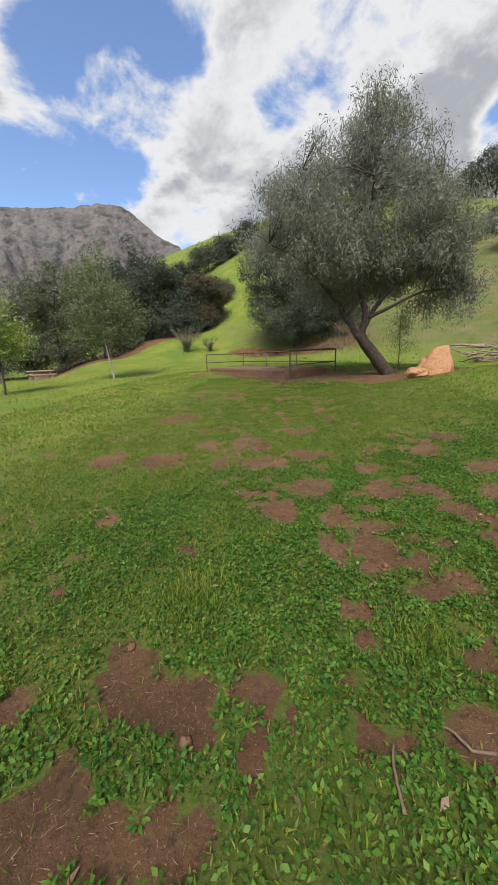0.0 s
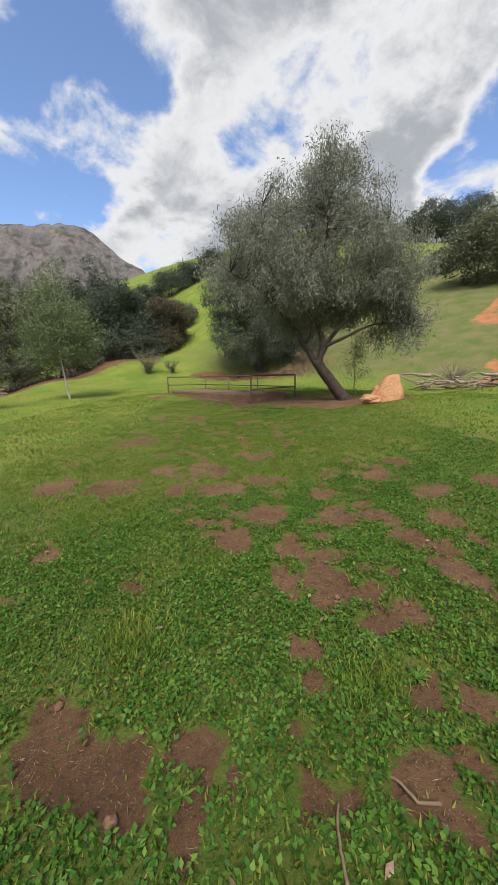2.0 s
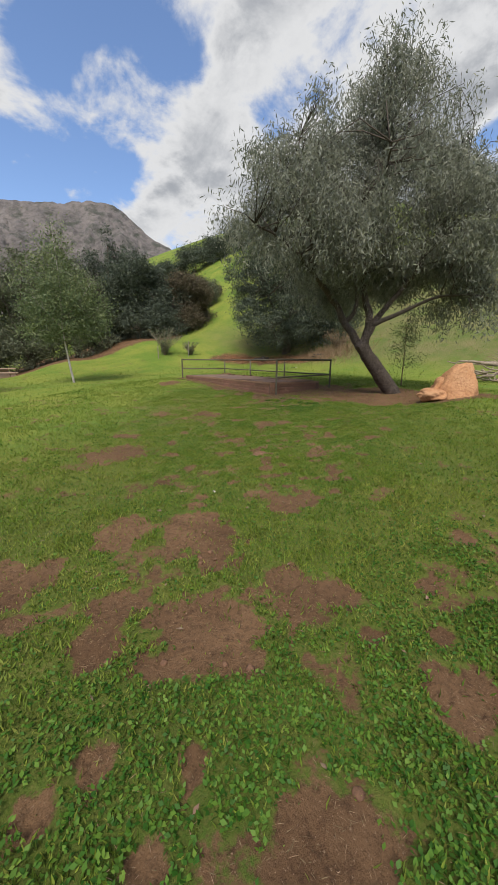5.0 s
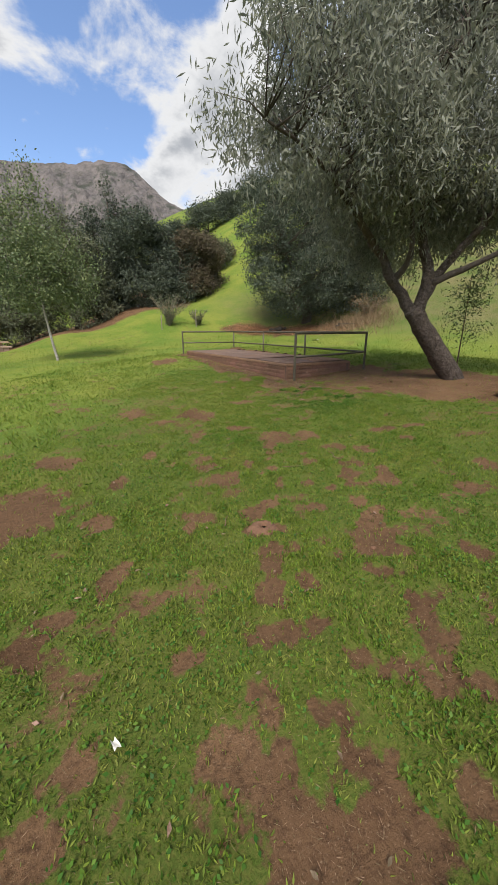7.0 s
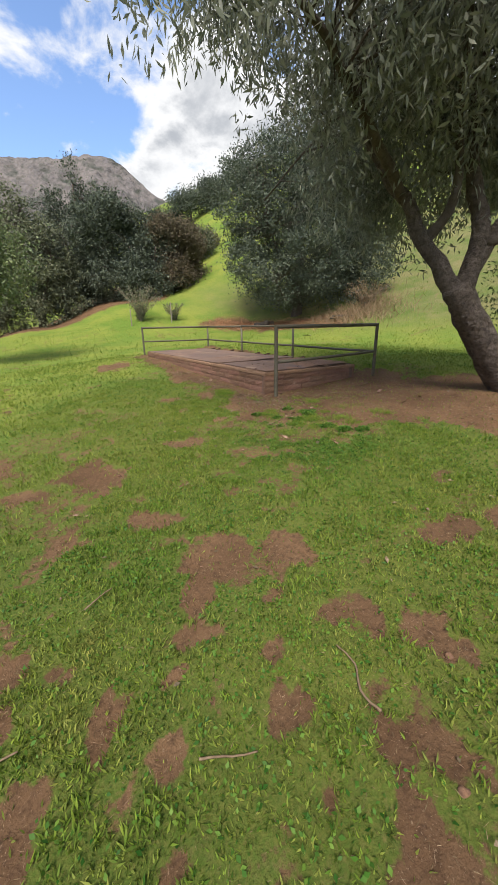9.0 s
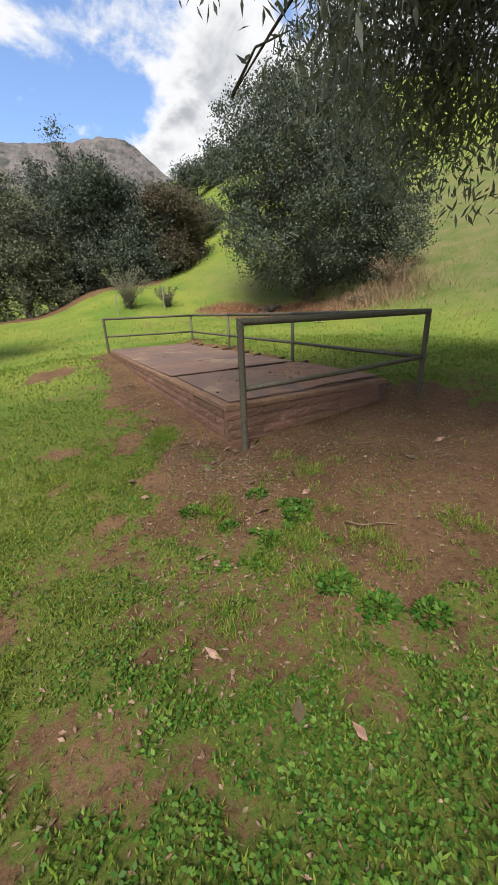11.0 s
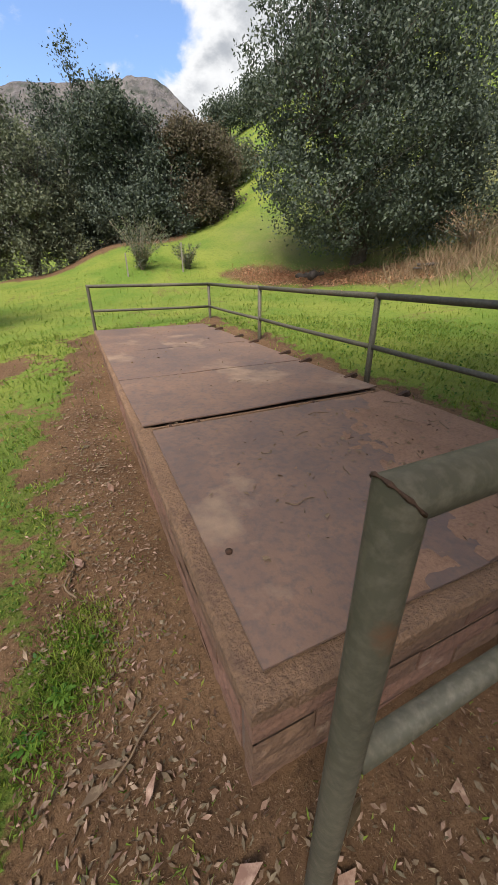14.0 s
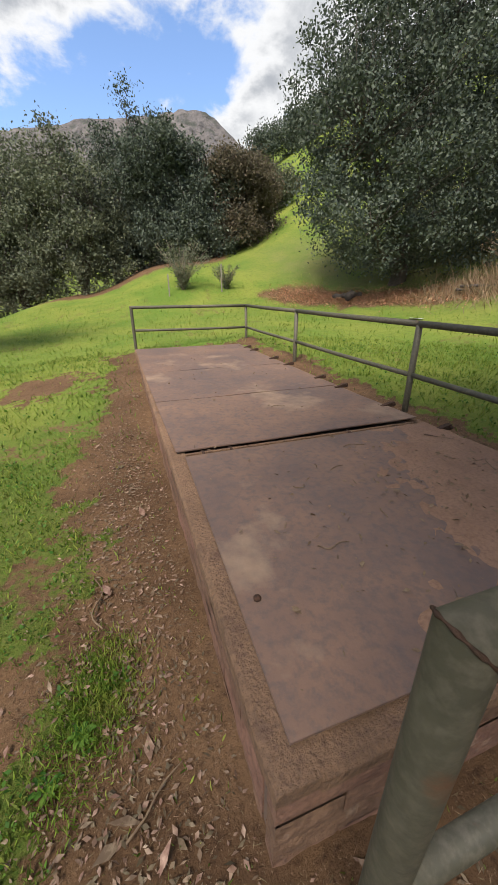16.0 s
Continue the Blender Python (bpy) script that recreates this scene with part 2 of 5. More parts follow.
M_BLOCK = surface("slump_block", ((0.18, 0.096, 0.064), (0.235, 0.132, 0.087), (0.115, 0.064, 0.046)), 3.5, 42, 0.93, 0.9, 48, spots=((0.42, 0.31, 0.23), 5, 0.62), vary=0.14, bump_dist=0.02)
M_CAP = surface("concrete_curb", ((0.30, 0.178, 0.108), (0.22, 0.13, 0.08), (0.13, 0.08, 0.055)), 4, 70, 0.95, 1.0, 75, spots=((0.17, 0.10, 0.07), 7, 0.56), bump_dist=0.03)
M_MORTAR = surface("mortar", ((0.13, 0.085, 0.065), (0.17, 0.115, 0.085), (0.10, 0.07, 0.055)), 6, 50, 0.95, 0.6)
M_DIRT = surface("dust_film", ((0.215, 0.122, 0.078), (0.255, 0.15, 0.098), (0.15, 0.086, 0.058)), 4, 60, 0.97, 0.6, 80, bump_dist=0.01)
M_ROCK = surface("orange_sandstone", ((0.40, 0.20, 0.095), (0.46, 0.26, 0.14), (0.28, 0.135, 0.07)), 2.2, 18, 0.92, 0.8, 14, spots=((0.50, 0.34, 0.21), 3, 0.62), bump_dist=0.05)
M_CLOD = surface("earth_clod", ((0.15, 0.08, 0.05), (0.20, 0.11, 0.065), (0.10, 0.055, 0.035)), 8, 60, 0.97, 0.8)
M_MOUNTAIN = surface("granite_mountain", ((0.145, 0.13, 0.13), (0.215, 0.19, 0.18), (0.085, 0.08, 0.08)), 0.010, 0.045, 0.95, 1.0, 0.035, spots=((0.07, 0.075, 0.062), 0.022, 0.51), bump_dist=34.0)
M_CONCRETE = surface("tan_concrete", ((0.34, 0.24, 0.17), (0.40, 0.29, 0.21), (0.27, 0.19, 0.14)), 2, 30, 0.9, 0.4)
# near-black colour that stands in for the shade down the burrow
M_HOLE_SHADE = surface("painted_hole_shade", ((0.012, 0.008, 0.006), (0.018, 0.011, 0.008), (0.01, 0.007, 0.005)), 20, 80, 1.0, 0, spec=0.0)
M_PAPER = surface("white_paper", ((0.60, 0.58, 0.54), (0.66, 0.64, 0.61), (0.5, 0.47, 0.43)), 20, 90, 0.7, 0.1)
M_STAKE = surface("weathered_stake", ((0.24, 0.21, 0.17), (0.30, 0.27, 0.22), (0.16, 0.14, 0.11)), 4, 30, 0.85, 0.3)


# ---------------------------------------------------------------- mesh helpers
class Geo:
    """Collects vertices and faces of one mesh."""

    def __init__(self):
        self.v, self.f = [], []

    def add(self, verts, faces):
        k = len(self.v)
        self.v += [tuple(p) for p in verts]
        self.f += [tuple(i + k for i in f) for f in faces]
        return self

    def tube(self, points, radii, sides=8, wobble=0.0, seed=0):
        rng = np.random.default_rng(seed)
        pts = [Vector(p) for p in points]
        ref, rings = None, []
        for i, p in enumerate(pts):
            d = (pts[min(i + 1, len(pts) - 1)] - pts[max(i - 1, 0)]).normalized()
            if ref is None:
                ref = d.orthogonal().normalized()
            ref = (ref - d * ref.dot(d)).normalized()
            side = d.cross(ref)
            r = radii[i] if hasattr(radii, "__len__") else radii
            for k in range(sides):
                a = 2 * math.pi * k / sides
                rr = r * (1 + wobble * (rng.random() - 0.5))
                rings.append(p + (ref * math.cos(a) + side * math.sin(a)) * rr)
        faces = []
        for i in range(len(pts) - 1):
            for k in range(sides):
                a, b = i * sides + k, i * sides + (k + 1) % sides
                faces.append((a, b, b + sides, a + sides))
        faces.append(tuple(range(sides))[::-1])
        faces.append(tuple(range((len(pts) - 1) * sides, len(pts) * sides)))
        return self.add(rings, faces)

    def box(self, lo, hi, bevel=0.0):
        (a, b, c), (d, e, f) = lo, hi
        if not bevel:
            v = [(a, b, c), (d, b, c), (d, e, c), (a, e, c), (a, b, f), (d, b, f), (d, e, f), (a, e, f)]
            return self.add(v, [(0, 3, 2, 1), (4, 5, 6, 7), (0, 1, 5, 4), (1, 2, 6, 5), (2, 3, 7, 6), (3, 0, 4, 7)])
        s = bevel
        v = [(a, b, c), (d, b, c), (d, e, c), (a, e, c), (a, b, f - s), (d, b, f - s), (d, e, f - s), (a, e, f - s),
             (a + s, b + s, f), (d - s, b + s, f), (d - s, e - s, f), (a + s, e - s, f)]
        return self.add(v, [(0, 3, 2, 1), (0, 1, 5, 4), (1, 2, 6, 5), (2, 3, 7, 6), (3, 0, 4, 7),
                            (4, 5, 9, 8), (5, 6, 10, 9), (6, 7, 11, 10), (7, 4, 8, 11), (8, 9, 10, 11)])

    def mesh(self, name, smooth=True):
        me = bpy.data.meshes.new(name)
        me.from_pydata(self.v, [], self.f)
        if smooth:
            me.polygons.foreach_set("use_smooth", [True] * len(self.f))
        me.update()
        return me


def part(name, geo, material, parent=None, label="", smooth=True, kind=""):
    """One mesh object, under a thing or part."""
    me = geo.mesh(name, smooth) if isinstance(geo, Geo) else geo
    if not me.materials:
        me.materials.append(material)
    ob = new(name, me)
    if parent is not None:
        ob.parent = parent
    if label or kind:
        tagged(ob, label, "", "", kind)
    return ob


def thing(name, place, label, category, group="", rz=0.0):
    ob = new(name)
    ob.empty_display_size = 0.1
    ob.matrix_world = pose(*place, 0, 0, rz)
    return tagged(ob, label, category, group)


def array_mesh(name, verts, quads, smooth=False):
    """A mesh out of numpy arrays of vertices and quads."""
    me = bpy.data.meshes.new(name)
    n, q = len(verts), len(quads)
    me.vertices.add(n)
    me.vertices.foreach_set("co", np.ascontiguousarray(verts, dtype=np.float32).ravel())
    me.loops.add(q * 4)
    me.loops.foreach_set("vertex_index", np.ascontiguousarray(quads, dtype=np.int32).ravel())
    me.polygons.add(q)
    me.polygons.foreach_set("loop_start", np.arange(0, q * 4, 4, dtype=np.int32))
    if smooth:
        me.polygons.foreach_set("use_smooth", np.ones(q, dtype=bool))
    me.update(calc_edges=True)
    return me


def unit(a):
    return a / np.maximum(np.linalg.norm(a, axis=1, keepdims=True), 1e-9)


def kites(base, way, length, width, rng, bend=0.0, flat=0.0):
    """Leaf blades: one bent kite for each base point, along way."""
    n = len(base)
    length, width = np.broadcast_to(length, n)[:, None], np.broadcast_to(width, n)[:, None]
    way = unit(way)
    face = rng.normal(size=(n, 3))
    if flat:
        face = face * flat + (0.0, 0.0, 1.0)
    side = unit(np.cross(way, face))
    up = np.cross(side, way)
    mid = base + way * length * 0.45 + up * length * bend
    v = np.stack([base, mid + side * width * 0.5, base + way * length, mid - side * width * 0.5], axis=1)
    return v.reshape(-1, 3), np.arange(n * 4).reshape(n, 4)


def smooth01(v):
    v = np.clip(v, 0.0, 1.0)
    return v * v * (3 - 2 * v)


def lattice(ix, iy, seed):
    h = (ix.astype(np.int64) * 374761393 + iy.astype(np.int64) * 668265263 + seed * 974711) & 0xFFFFFFFF
    h = ((h ^ (h >> 13)) * 1274126177) & 0xFFFFFFFF
    return ((h ^ (h >> 16)) & 0xFFFF) / 65535.0


def value_noise(x, y, seed=0):
    ix, iy = np.floor(x), np.floor(y)
    fx, fy = smooth01(x - ix), smooth01(y - iy)
    a, b = lattice(ix, iy, seed), lattice(ix + 1, iy, seed)
    c, d = lattice(ix, iy + 1, seed), lattice(ix + 1, iy + 1, seed)
    return (a * (1 - fx) + b * fx) * (1 - fy) + (c * (1 - fx) + d * fx) * fy


def fbm(x, y, octaves=4, seed=0):
    total, amp, norm = 0.0, 1.0, 0.0
    for o in range(octaves):
        total = total + amp * value_noise(x * 2 ** o + 17.3 * o, y * 2 ** o - 9.1 * o, seed + o)
        norm += amp
        amp *= 0.5
    return total / norm


# ---------------------------------------------------------------- lie of the land
def soft(v, k):
    return k * np.logaddexp(0.0, v / k)


def land(x, y):
    """Height of the ground without its small relief."""
    x, y = np.asarray(x, float), np.asarray(y, float)
    lean = 0.065 * np.clip(x, -40, 3.5)
    tilt = 0.037 * (y - soft(y - 7.0, 1.0))
    p = -0.06 + lean + tilt
    p = -0.42 + soft(p + 0.42, 0.06)
    p = p + 0.15 * smooth01((-x - 5.0) / 3.0) * smooth01((-y - 5.5) / 4.0)
    across = 0.83 * (x + 6.0) - 0.55 * (y + 8.4)
    p = p + (0.045 + 0.075 * np.clip(across, -0.6, 3.5)) * smooth01((-y - 3.4) / 2.2)
    d = 0.97 * x + 0.24 * y
    climb = soft(d - 11.0, 1.3)
    climb = climb - soft(climb - 56.0, 4.0)
    p = p + 0.42 * climb * (1 + 0.5 * smooth01((y - 20.0) / 20.0) * smooth01((70.0 - x) / 30.0))
    back = soft(y - 14.5, 1.5) - soft(y - 21.5, 1.5)
    return p + back * (0.15 * smooth01((x + 8.0) / 5.0) + 0.20 * smooth01((x + 2.0) / 5.0))


def z_at(x, y):
    return float(land(np.array([x]), np.array([y]))[0])


# bare places in the turf: middle, half width across and along the way walked
START_SOIL = [
    (-8.53, -10.47, 0.12, 0.15), (-8.37, -10.63, 0.15, 0.06), (-8.21, -10.69, 0.06, 0.08), (-8.61, -10.03, 0.05, 0.07), (-7.66, -10.73, 0.02, 0.02), (-7.64, -10.82, 0.07, 0.02),
    (-8.43, -9.37, 0.05, 0.05), (-6.35, -9.00, 0.20, 0.28), (-5.92, -9.47, 0.17, 0.29), (-5.67, -9.67, 0.16, 0.25), (-6.89, -9.23, 0.13, 0.21), (-6.90, -8.82, 0.10, 0.10),
    (-6.68, -9.63, 0.11, 0.10), (-6.57, -9.86, 0.18, 0.09), (-6.78, -10.07, 0.15, 0.19), (-6.98, -9.92, 0.08, 0.17), (-6.93, -10.20, 0.07, 0.08), (-6.70, -10.29, 0.10, 0.08),
    (-6.69, -10.53, 0.09, 0.11), (-6.89, -10.47, 0.12, 0.08), (-7.29, -10.37, 0.07, 0.07), (-7.38, -10.52, 0.05, 0.05), (-7.13, -10.81, 0.06, 0.06), (-7.00, -10.95, 0.07, 0.08),
]
START_NEAR_SOIL = [
    (-5.92, -10.10, 0.12, 0.17), (-5.93, -10.30, 0.16, 0.12), (-6.11, -10.45, 0.13, 0.19), (-6.17, -10.62, 0.11, 0.14), (-6.24, -10.76, 0.06, 0.09), (-5.59, -10.40, 0.08, 0.13),
    (-6.48, -10.12, 0.08, 0.06), (-6.43, -10.25, 0.07, 0.06), (-4.12, -10.11, 0.27, 0.34), (-4.77, -9.68, 0.19, 0.16), (-5.39, -10.10, 0.16, 0.24), (-3.88, -8.80, 0.15, 0.19),
    (-6.27, -6.59, 0.21, 0.35), (-7.14, -6.97, 0.24, 0.41), (-5.71, -7.01, 0.30, 0.40), (-6.12, -7.90, 0.31, 0.26), (-7.72, -6.46, 0.29, 0.38), (-5.68, -3.82, 0.50, 0.65),
    (-8.07, -8.62, 0.08, 0.14), (-7.72, -9.40, 0.08, 0.05), (-5.61, -7.95, 0.15, 0.27), (-4.50, -8.88, 0.14, 0.20), (-5.50, -8.86, 0.11, 0.15), (-0.29, -9.15, 0.37, 0.50),
]
TURN_SOIL = [
    (-4.02, -9.82, 0.12, 0.15), (-7.34, -10.98, 0.08, 0.07), (-7.40, -11.05, 0.06, 0.08), (-7.22, -11.02, 0.05, 0.06), (-7.57, -10.64, 0.02, 0.03), (-8.21, -10.05, 0.08, 0.10),
    (-8.24, -10.21, 0.08, 0.08), (-8.06, -10.32, 0.10, 0.05), (-8.13, -10.39, 0.11, 0.06), (-7.85, -10.47, 0.08, 0.07), (-7.86, -10.57, 0.05, 0.03), (-7.25, -6.81, 0.16, 0.24),
    (-6.86, -6.84, 0.14, 0.21), (-7.10, -7.32, 0.16, 0.09), (-5.90, -6.81, 0.14, 0.51), (-5.76, -7.25, 0.18, 0.25), (-5.57, -7.82, 0.14, 0.18), (-5.69, -8.01, 0.13, 0.15),
    (-5.42, -8.07, 0.15, 0.11), (-6.68, -7.75, 0.10, 0.15), (-6.49, -7.46, 0.17, 0.13), (-6.35, -8.08, 0.20, 0.11), (-6.12, -8.20, 0.11, 0.09), (-6.33, -7.75, 0.12, 0.08),
]
MIDDLE_SOIL = [
    (-6.75, -8.31, 0.06, 0.09), (-6.49, -8.50, 0.04, 0.11), (-6.97, -8.36, 0.08, 0.04), (-6.69, -8.65, 0.05, 0.06), (-6.92, -8.66, 0.08, 0.07), (-6.77, -8.91, 0.08, 0.10),
    (-6.99, -9.00, 0.10, 0.06), (-6.79, -9.19, 0.04, 0.08), (-6.21, -8.88, 0.22, 0.11), (-6.49, -9.11, 0.12, 0.07), (-5.42, -8.86, 0.11, 0.11), (-5.23, -8.64, 0.07, 0.07),
    (-4.90, -8.37, 0.09, 0.07), (-5.04, -9.02, 0.08, 0.08), (-5.09, -9.15, 0.07, 0.06), (-5.72, -9.24, 0.11, 0.16), (-5.46, -9.35, 0.11, 0.14), (-5.86, -9.36, 0.14, 0.12),
    (-5.76, -9.50, 0.11, 0.07), (-6.15, -9.40, 0.12, 0.06), (-5.96, -9.57, 0.10, 0.08), (-6.30, -9.35, 0.04, 0.02), (-6.53, -9.48, 0.05, 0.05), (-6.35, -9.63, 0.07, 0.04),
]
MIDDLE_NEAR_SOIL = [
    (-4.22, -8.22, 0.10, 0.09), (-3.79, -8.65, 0.14, 0.15), (-4.27, -8.61, 0.16, 0.11), (-4.65, -8.95, 0.16, 0.12), (-5.50, -8.41, 0.06, 0.05), (-4.73, -6.84, 0.27, 0.23),
    (-5.56, -6.61, 0.18, 0.14), (-5.57, -3.57, 0.30, 0.35), (-5.24, -2.58, 0.29, 0.21), (-5.03, -4.36, 0.14, 0.17), (-5.01, -5.08, 0.07, 0.18), (-4.68, -3.59, 0.09, 0.17),
    (-4.29, -4.61, 0.18, 0.08), (-3.75, -4.04, 0.11, 0.13), (-3.95, -0.88, 0.26, 0.32), (-2.98, -1.78, 0.20, 0.24), (-2.54, -3.34, 0.22, 0.19), (-3.16, -5.57, 0.09, 0.16),
    (-3.42, -5.82, 0.15, 0.10), (-3.37, -5.94, 0.09, 0.05), (-2.67, -4.85, 0.12, 0.11), (-2.52, -5.17, 0.10, 0.12), (-3.95, -5.17, 0.09, 0.09), (-4.25, -5.78, 0.10, 0.10),
]
LATER_SOIL = [
    (-4.11, -5.58, 0.07, 0.08), (-4.00, -5.81, 0.06, 0.07), (-4.35, -6.04, 0.15, 0.08), (-4.17, -6.10, 0.09, 0.05), (-4.12, -6.36, 0.08, 0.07), (-4.06, -6.50, 0.08, 0.04),
    (-3.62, -6.00, 0.08, 0.06), (-3.66, -6.36, 0.07, 0.14), (-3.73, -6.53, 0.08, 0.04), (-3.93, -6.65, 0.10, 0.09), (-3.82, -6.73, 0.07, 0.07), (-2.94, -6.24, 0.10, 0.14),
    (-2.09, -5.74, 0.15, 0.14), (-1.53, -5.54, 0.12, 0.24), (-4.85, -5.92, 0.07, 0.08), (-4.75, -5.96, 0.04, 0.03), (-5.53, -5.46, 0.11, 0.09), (-4.64, -6.23, 0.06, 0.05),
    (-4.63, -6.35, 0.04, 0.09), (-4.42, -6.48, 0.09, 0.05), (-4.81, -6.43, 0.19, 0.08), (-4.43, -6.68, 0.12, 0.07), (-4.76, -6.62, 0.11, 0.07), (-4.45, -6.81, 0.09, 0.09),
]
LATER_NEAR_SOIL = [
    (-4.44, -6.93, 0.07, 0.08), (-4.20, -6.92, 0.07, 0.09), (-5.35, -6.15, 0.11, 0.07), (-5.49, -6.29, 0.12, 0.09), (-3.80, -4.87, 0.07, 0.08), (-5.39, -5.30, 0.09, 0.05),
    (-3.79, -5.24, 0.08, 0.06), (-3.84, -4.90, 0.08, 0.07), (-3.73, -4.13, 0.15, 0.12), (-3.35, -5.17, 0.08, 0.05), (-3.03, -5.31, 0.07, 0.06), (-3.01, -5.46, 0.07, 0.06),
    (-3.24, -5.56, 0.08, 0.07), (-3.32, -5.73, 0.15, 0.09), (-3.84, -5.50, 0.05, 0.06), (-4.02, -5.44, 0.12, 0.06), (-3.69, -5.74, 0.05, 0.03), (-3.40, -5.87, 0.09, 0.05),
    (-4.26, -4.69, 0.15, 0.08), (-4.38, -4.76, 0.06, 0.09), (-3.02, -1.48, 0.32, 0.27), (-3.59, -1.60, 0.22, 0.13), (-3.39, -2.57, 0.13, 0.13), (-2.76, -2.64, 0.22, 0.09),
]
LAST_SOIL = [
    (-2.47, -3.21, 0.12, 0.10), (-2.78, -3.53, 0.08, 0.18), (-2.16, -3.50, 0.13, 0.17), (-2.89, -3.77, 0.13, 0.06), (-3.05, -3.89, 0.04, 0.06), (-2.47, -3.77, 0.05, 0.05),
    (-2.63, -4.04, 0.05, 0.05), (-2.31, -4.03, 0.06, 0.08), (-2.15, -4.16, 0.05, 0.13), (-2.01, -4.37, 0.12, 0.13), (-2.00, -4.52, 0.08, 0.08), (-3.69, -3.48, 0.07, 0.10),
    (-3.48, -3.63, 0.07, 0.05), (-3.76, -3.74, 0.13, 0.09), (-3.34, -3.94, 0.06, 0.11), (-3.16, -4.16, 0.08, 0.08), (-2.73, -4.29, 0.09, 0.09), (-2.49, -4.59, 0.08, 0.08),
    (-2.40, -4.70, 0.06, 0.08), (-2.62, -4.76, 0.08, 0.08), (-3.31, -4.54, 0.07, 0.09), (-3.10, -4.69, 0.07, 0.08), (-2.74, -4.91, 0.04, 0.06), (-2.81, -5.00, 0.08, 0.05),
]
LAST_NEAR_SOIL = [
    (-2.69, -5.09, 0.07, 0.04), (-3.01, -4.93, 0.06, 0.07), (-2.35, -4.96, 0.08, 0.07), (-2.39, -5.05, 0.05, 0.06), (-3.66, -4.82, 0.08, 0.06), (-3.02, -5.26, 0.09, 0.05),
    (-3.36, -5.12, 0.08, 0.03), (-3.88, -4.80, 0.04, 0.02), (-0.75, -4.16, 0.16, 0.20), (-1.29, -4.48, 0.09, 0.11), (-1.07, -4.01, 0.11, 0.10), (-4.22, -2.94, 0.08, 0.13),
    (-2.71, -2.68, 0.09, 0.08), (-1.95, -1.30, 0.27, 0.16), (-3.60, -4.08, 0.07, 0.07), (-3.64, -3.45, 0.07, 0.06), (-3.25, -4.44, 0.05, 0.03), (-3.02, -4.59, 0.08, 0.04),
    (-2.68, -4.82, 0.04, 0.03), (-2.35, -4.80, 0.03, 0.03), (-2.80, -4.55, 0.03, 0.03), (-1.27, -3.97, 0.08, 0.09), (-0.69, -0.40, 0.23, 0.25), (-0.84, 0.55, 0.15, 0.28),
]
END_SOIL = [
    (-1.38, 0.71, 0.14, 0.13), (-1.20, -0.71, 0.10, 0.11), (-0.98, -0.87, 0.06, 0.08), (-1.37, 5.32, 0.52, 0.72), (-0.64, 2.24, 0.20, 0.21), (-0.36, -1.58, 0.06, 0.05),
    (-0.12, -2.06, 0.12, 0.10), (-1.23, -1.79, 0.04, 0.04), (-0.45, -1.97, 0.07, 0.07),
]
FIRST_SOIL = [
    (-8.16, -10.30, 0.25, 0.09),
    (-8.24, -10.09, 0.13, 0.13),
    (-8.09, -10.48, 0.08, 0.09),
    (-7.84, -10.50, 0.08, 0.08),
    (-7.41, -10.95, 0.08, 0.08),
    (-7.97, -10.62, 0.04, 0.08),
    (-8.54, -10.43, 0.18, 0.15),
    (-8.34, -10.60, 0.19, 0.05),
    (-7.06, -10.80, 0.06, 0.11),
]
SOIL = FIRST_SOIL + START_SOIL + START_NEAR_SOIL + TURN_SOIL + MIDDLE_SOIL + MIDDLE_NEAR_SOIL + LATER_SOIL + LATER_NEAR_SOIL + LAST_SOIL + LAST_NEAR_SOIL + END_SOIL
VIEW_AZ = radians(31.0)


def segment_gap(x, y, a, b):
    ax, ay, bx, by = *a, *b
    t = np.clip(((x - ax) * (bx - ax) + (y - ay) * (by - ay)) / ((bx - ax) ** 2 + (by - ay) ** 2 + 1e-9), 0, 1)
    return np.hypot(x - ax - t * (bx - ax), y - ay - t * (by - ay))


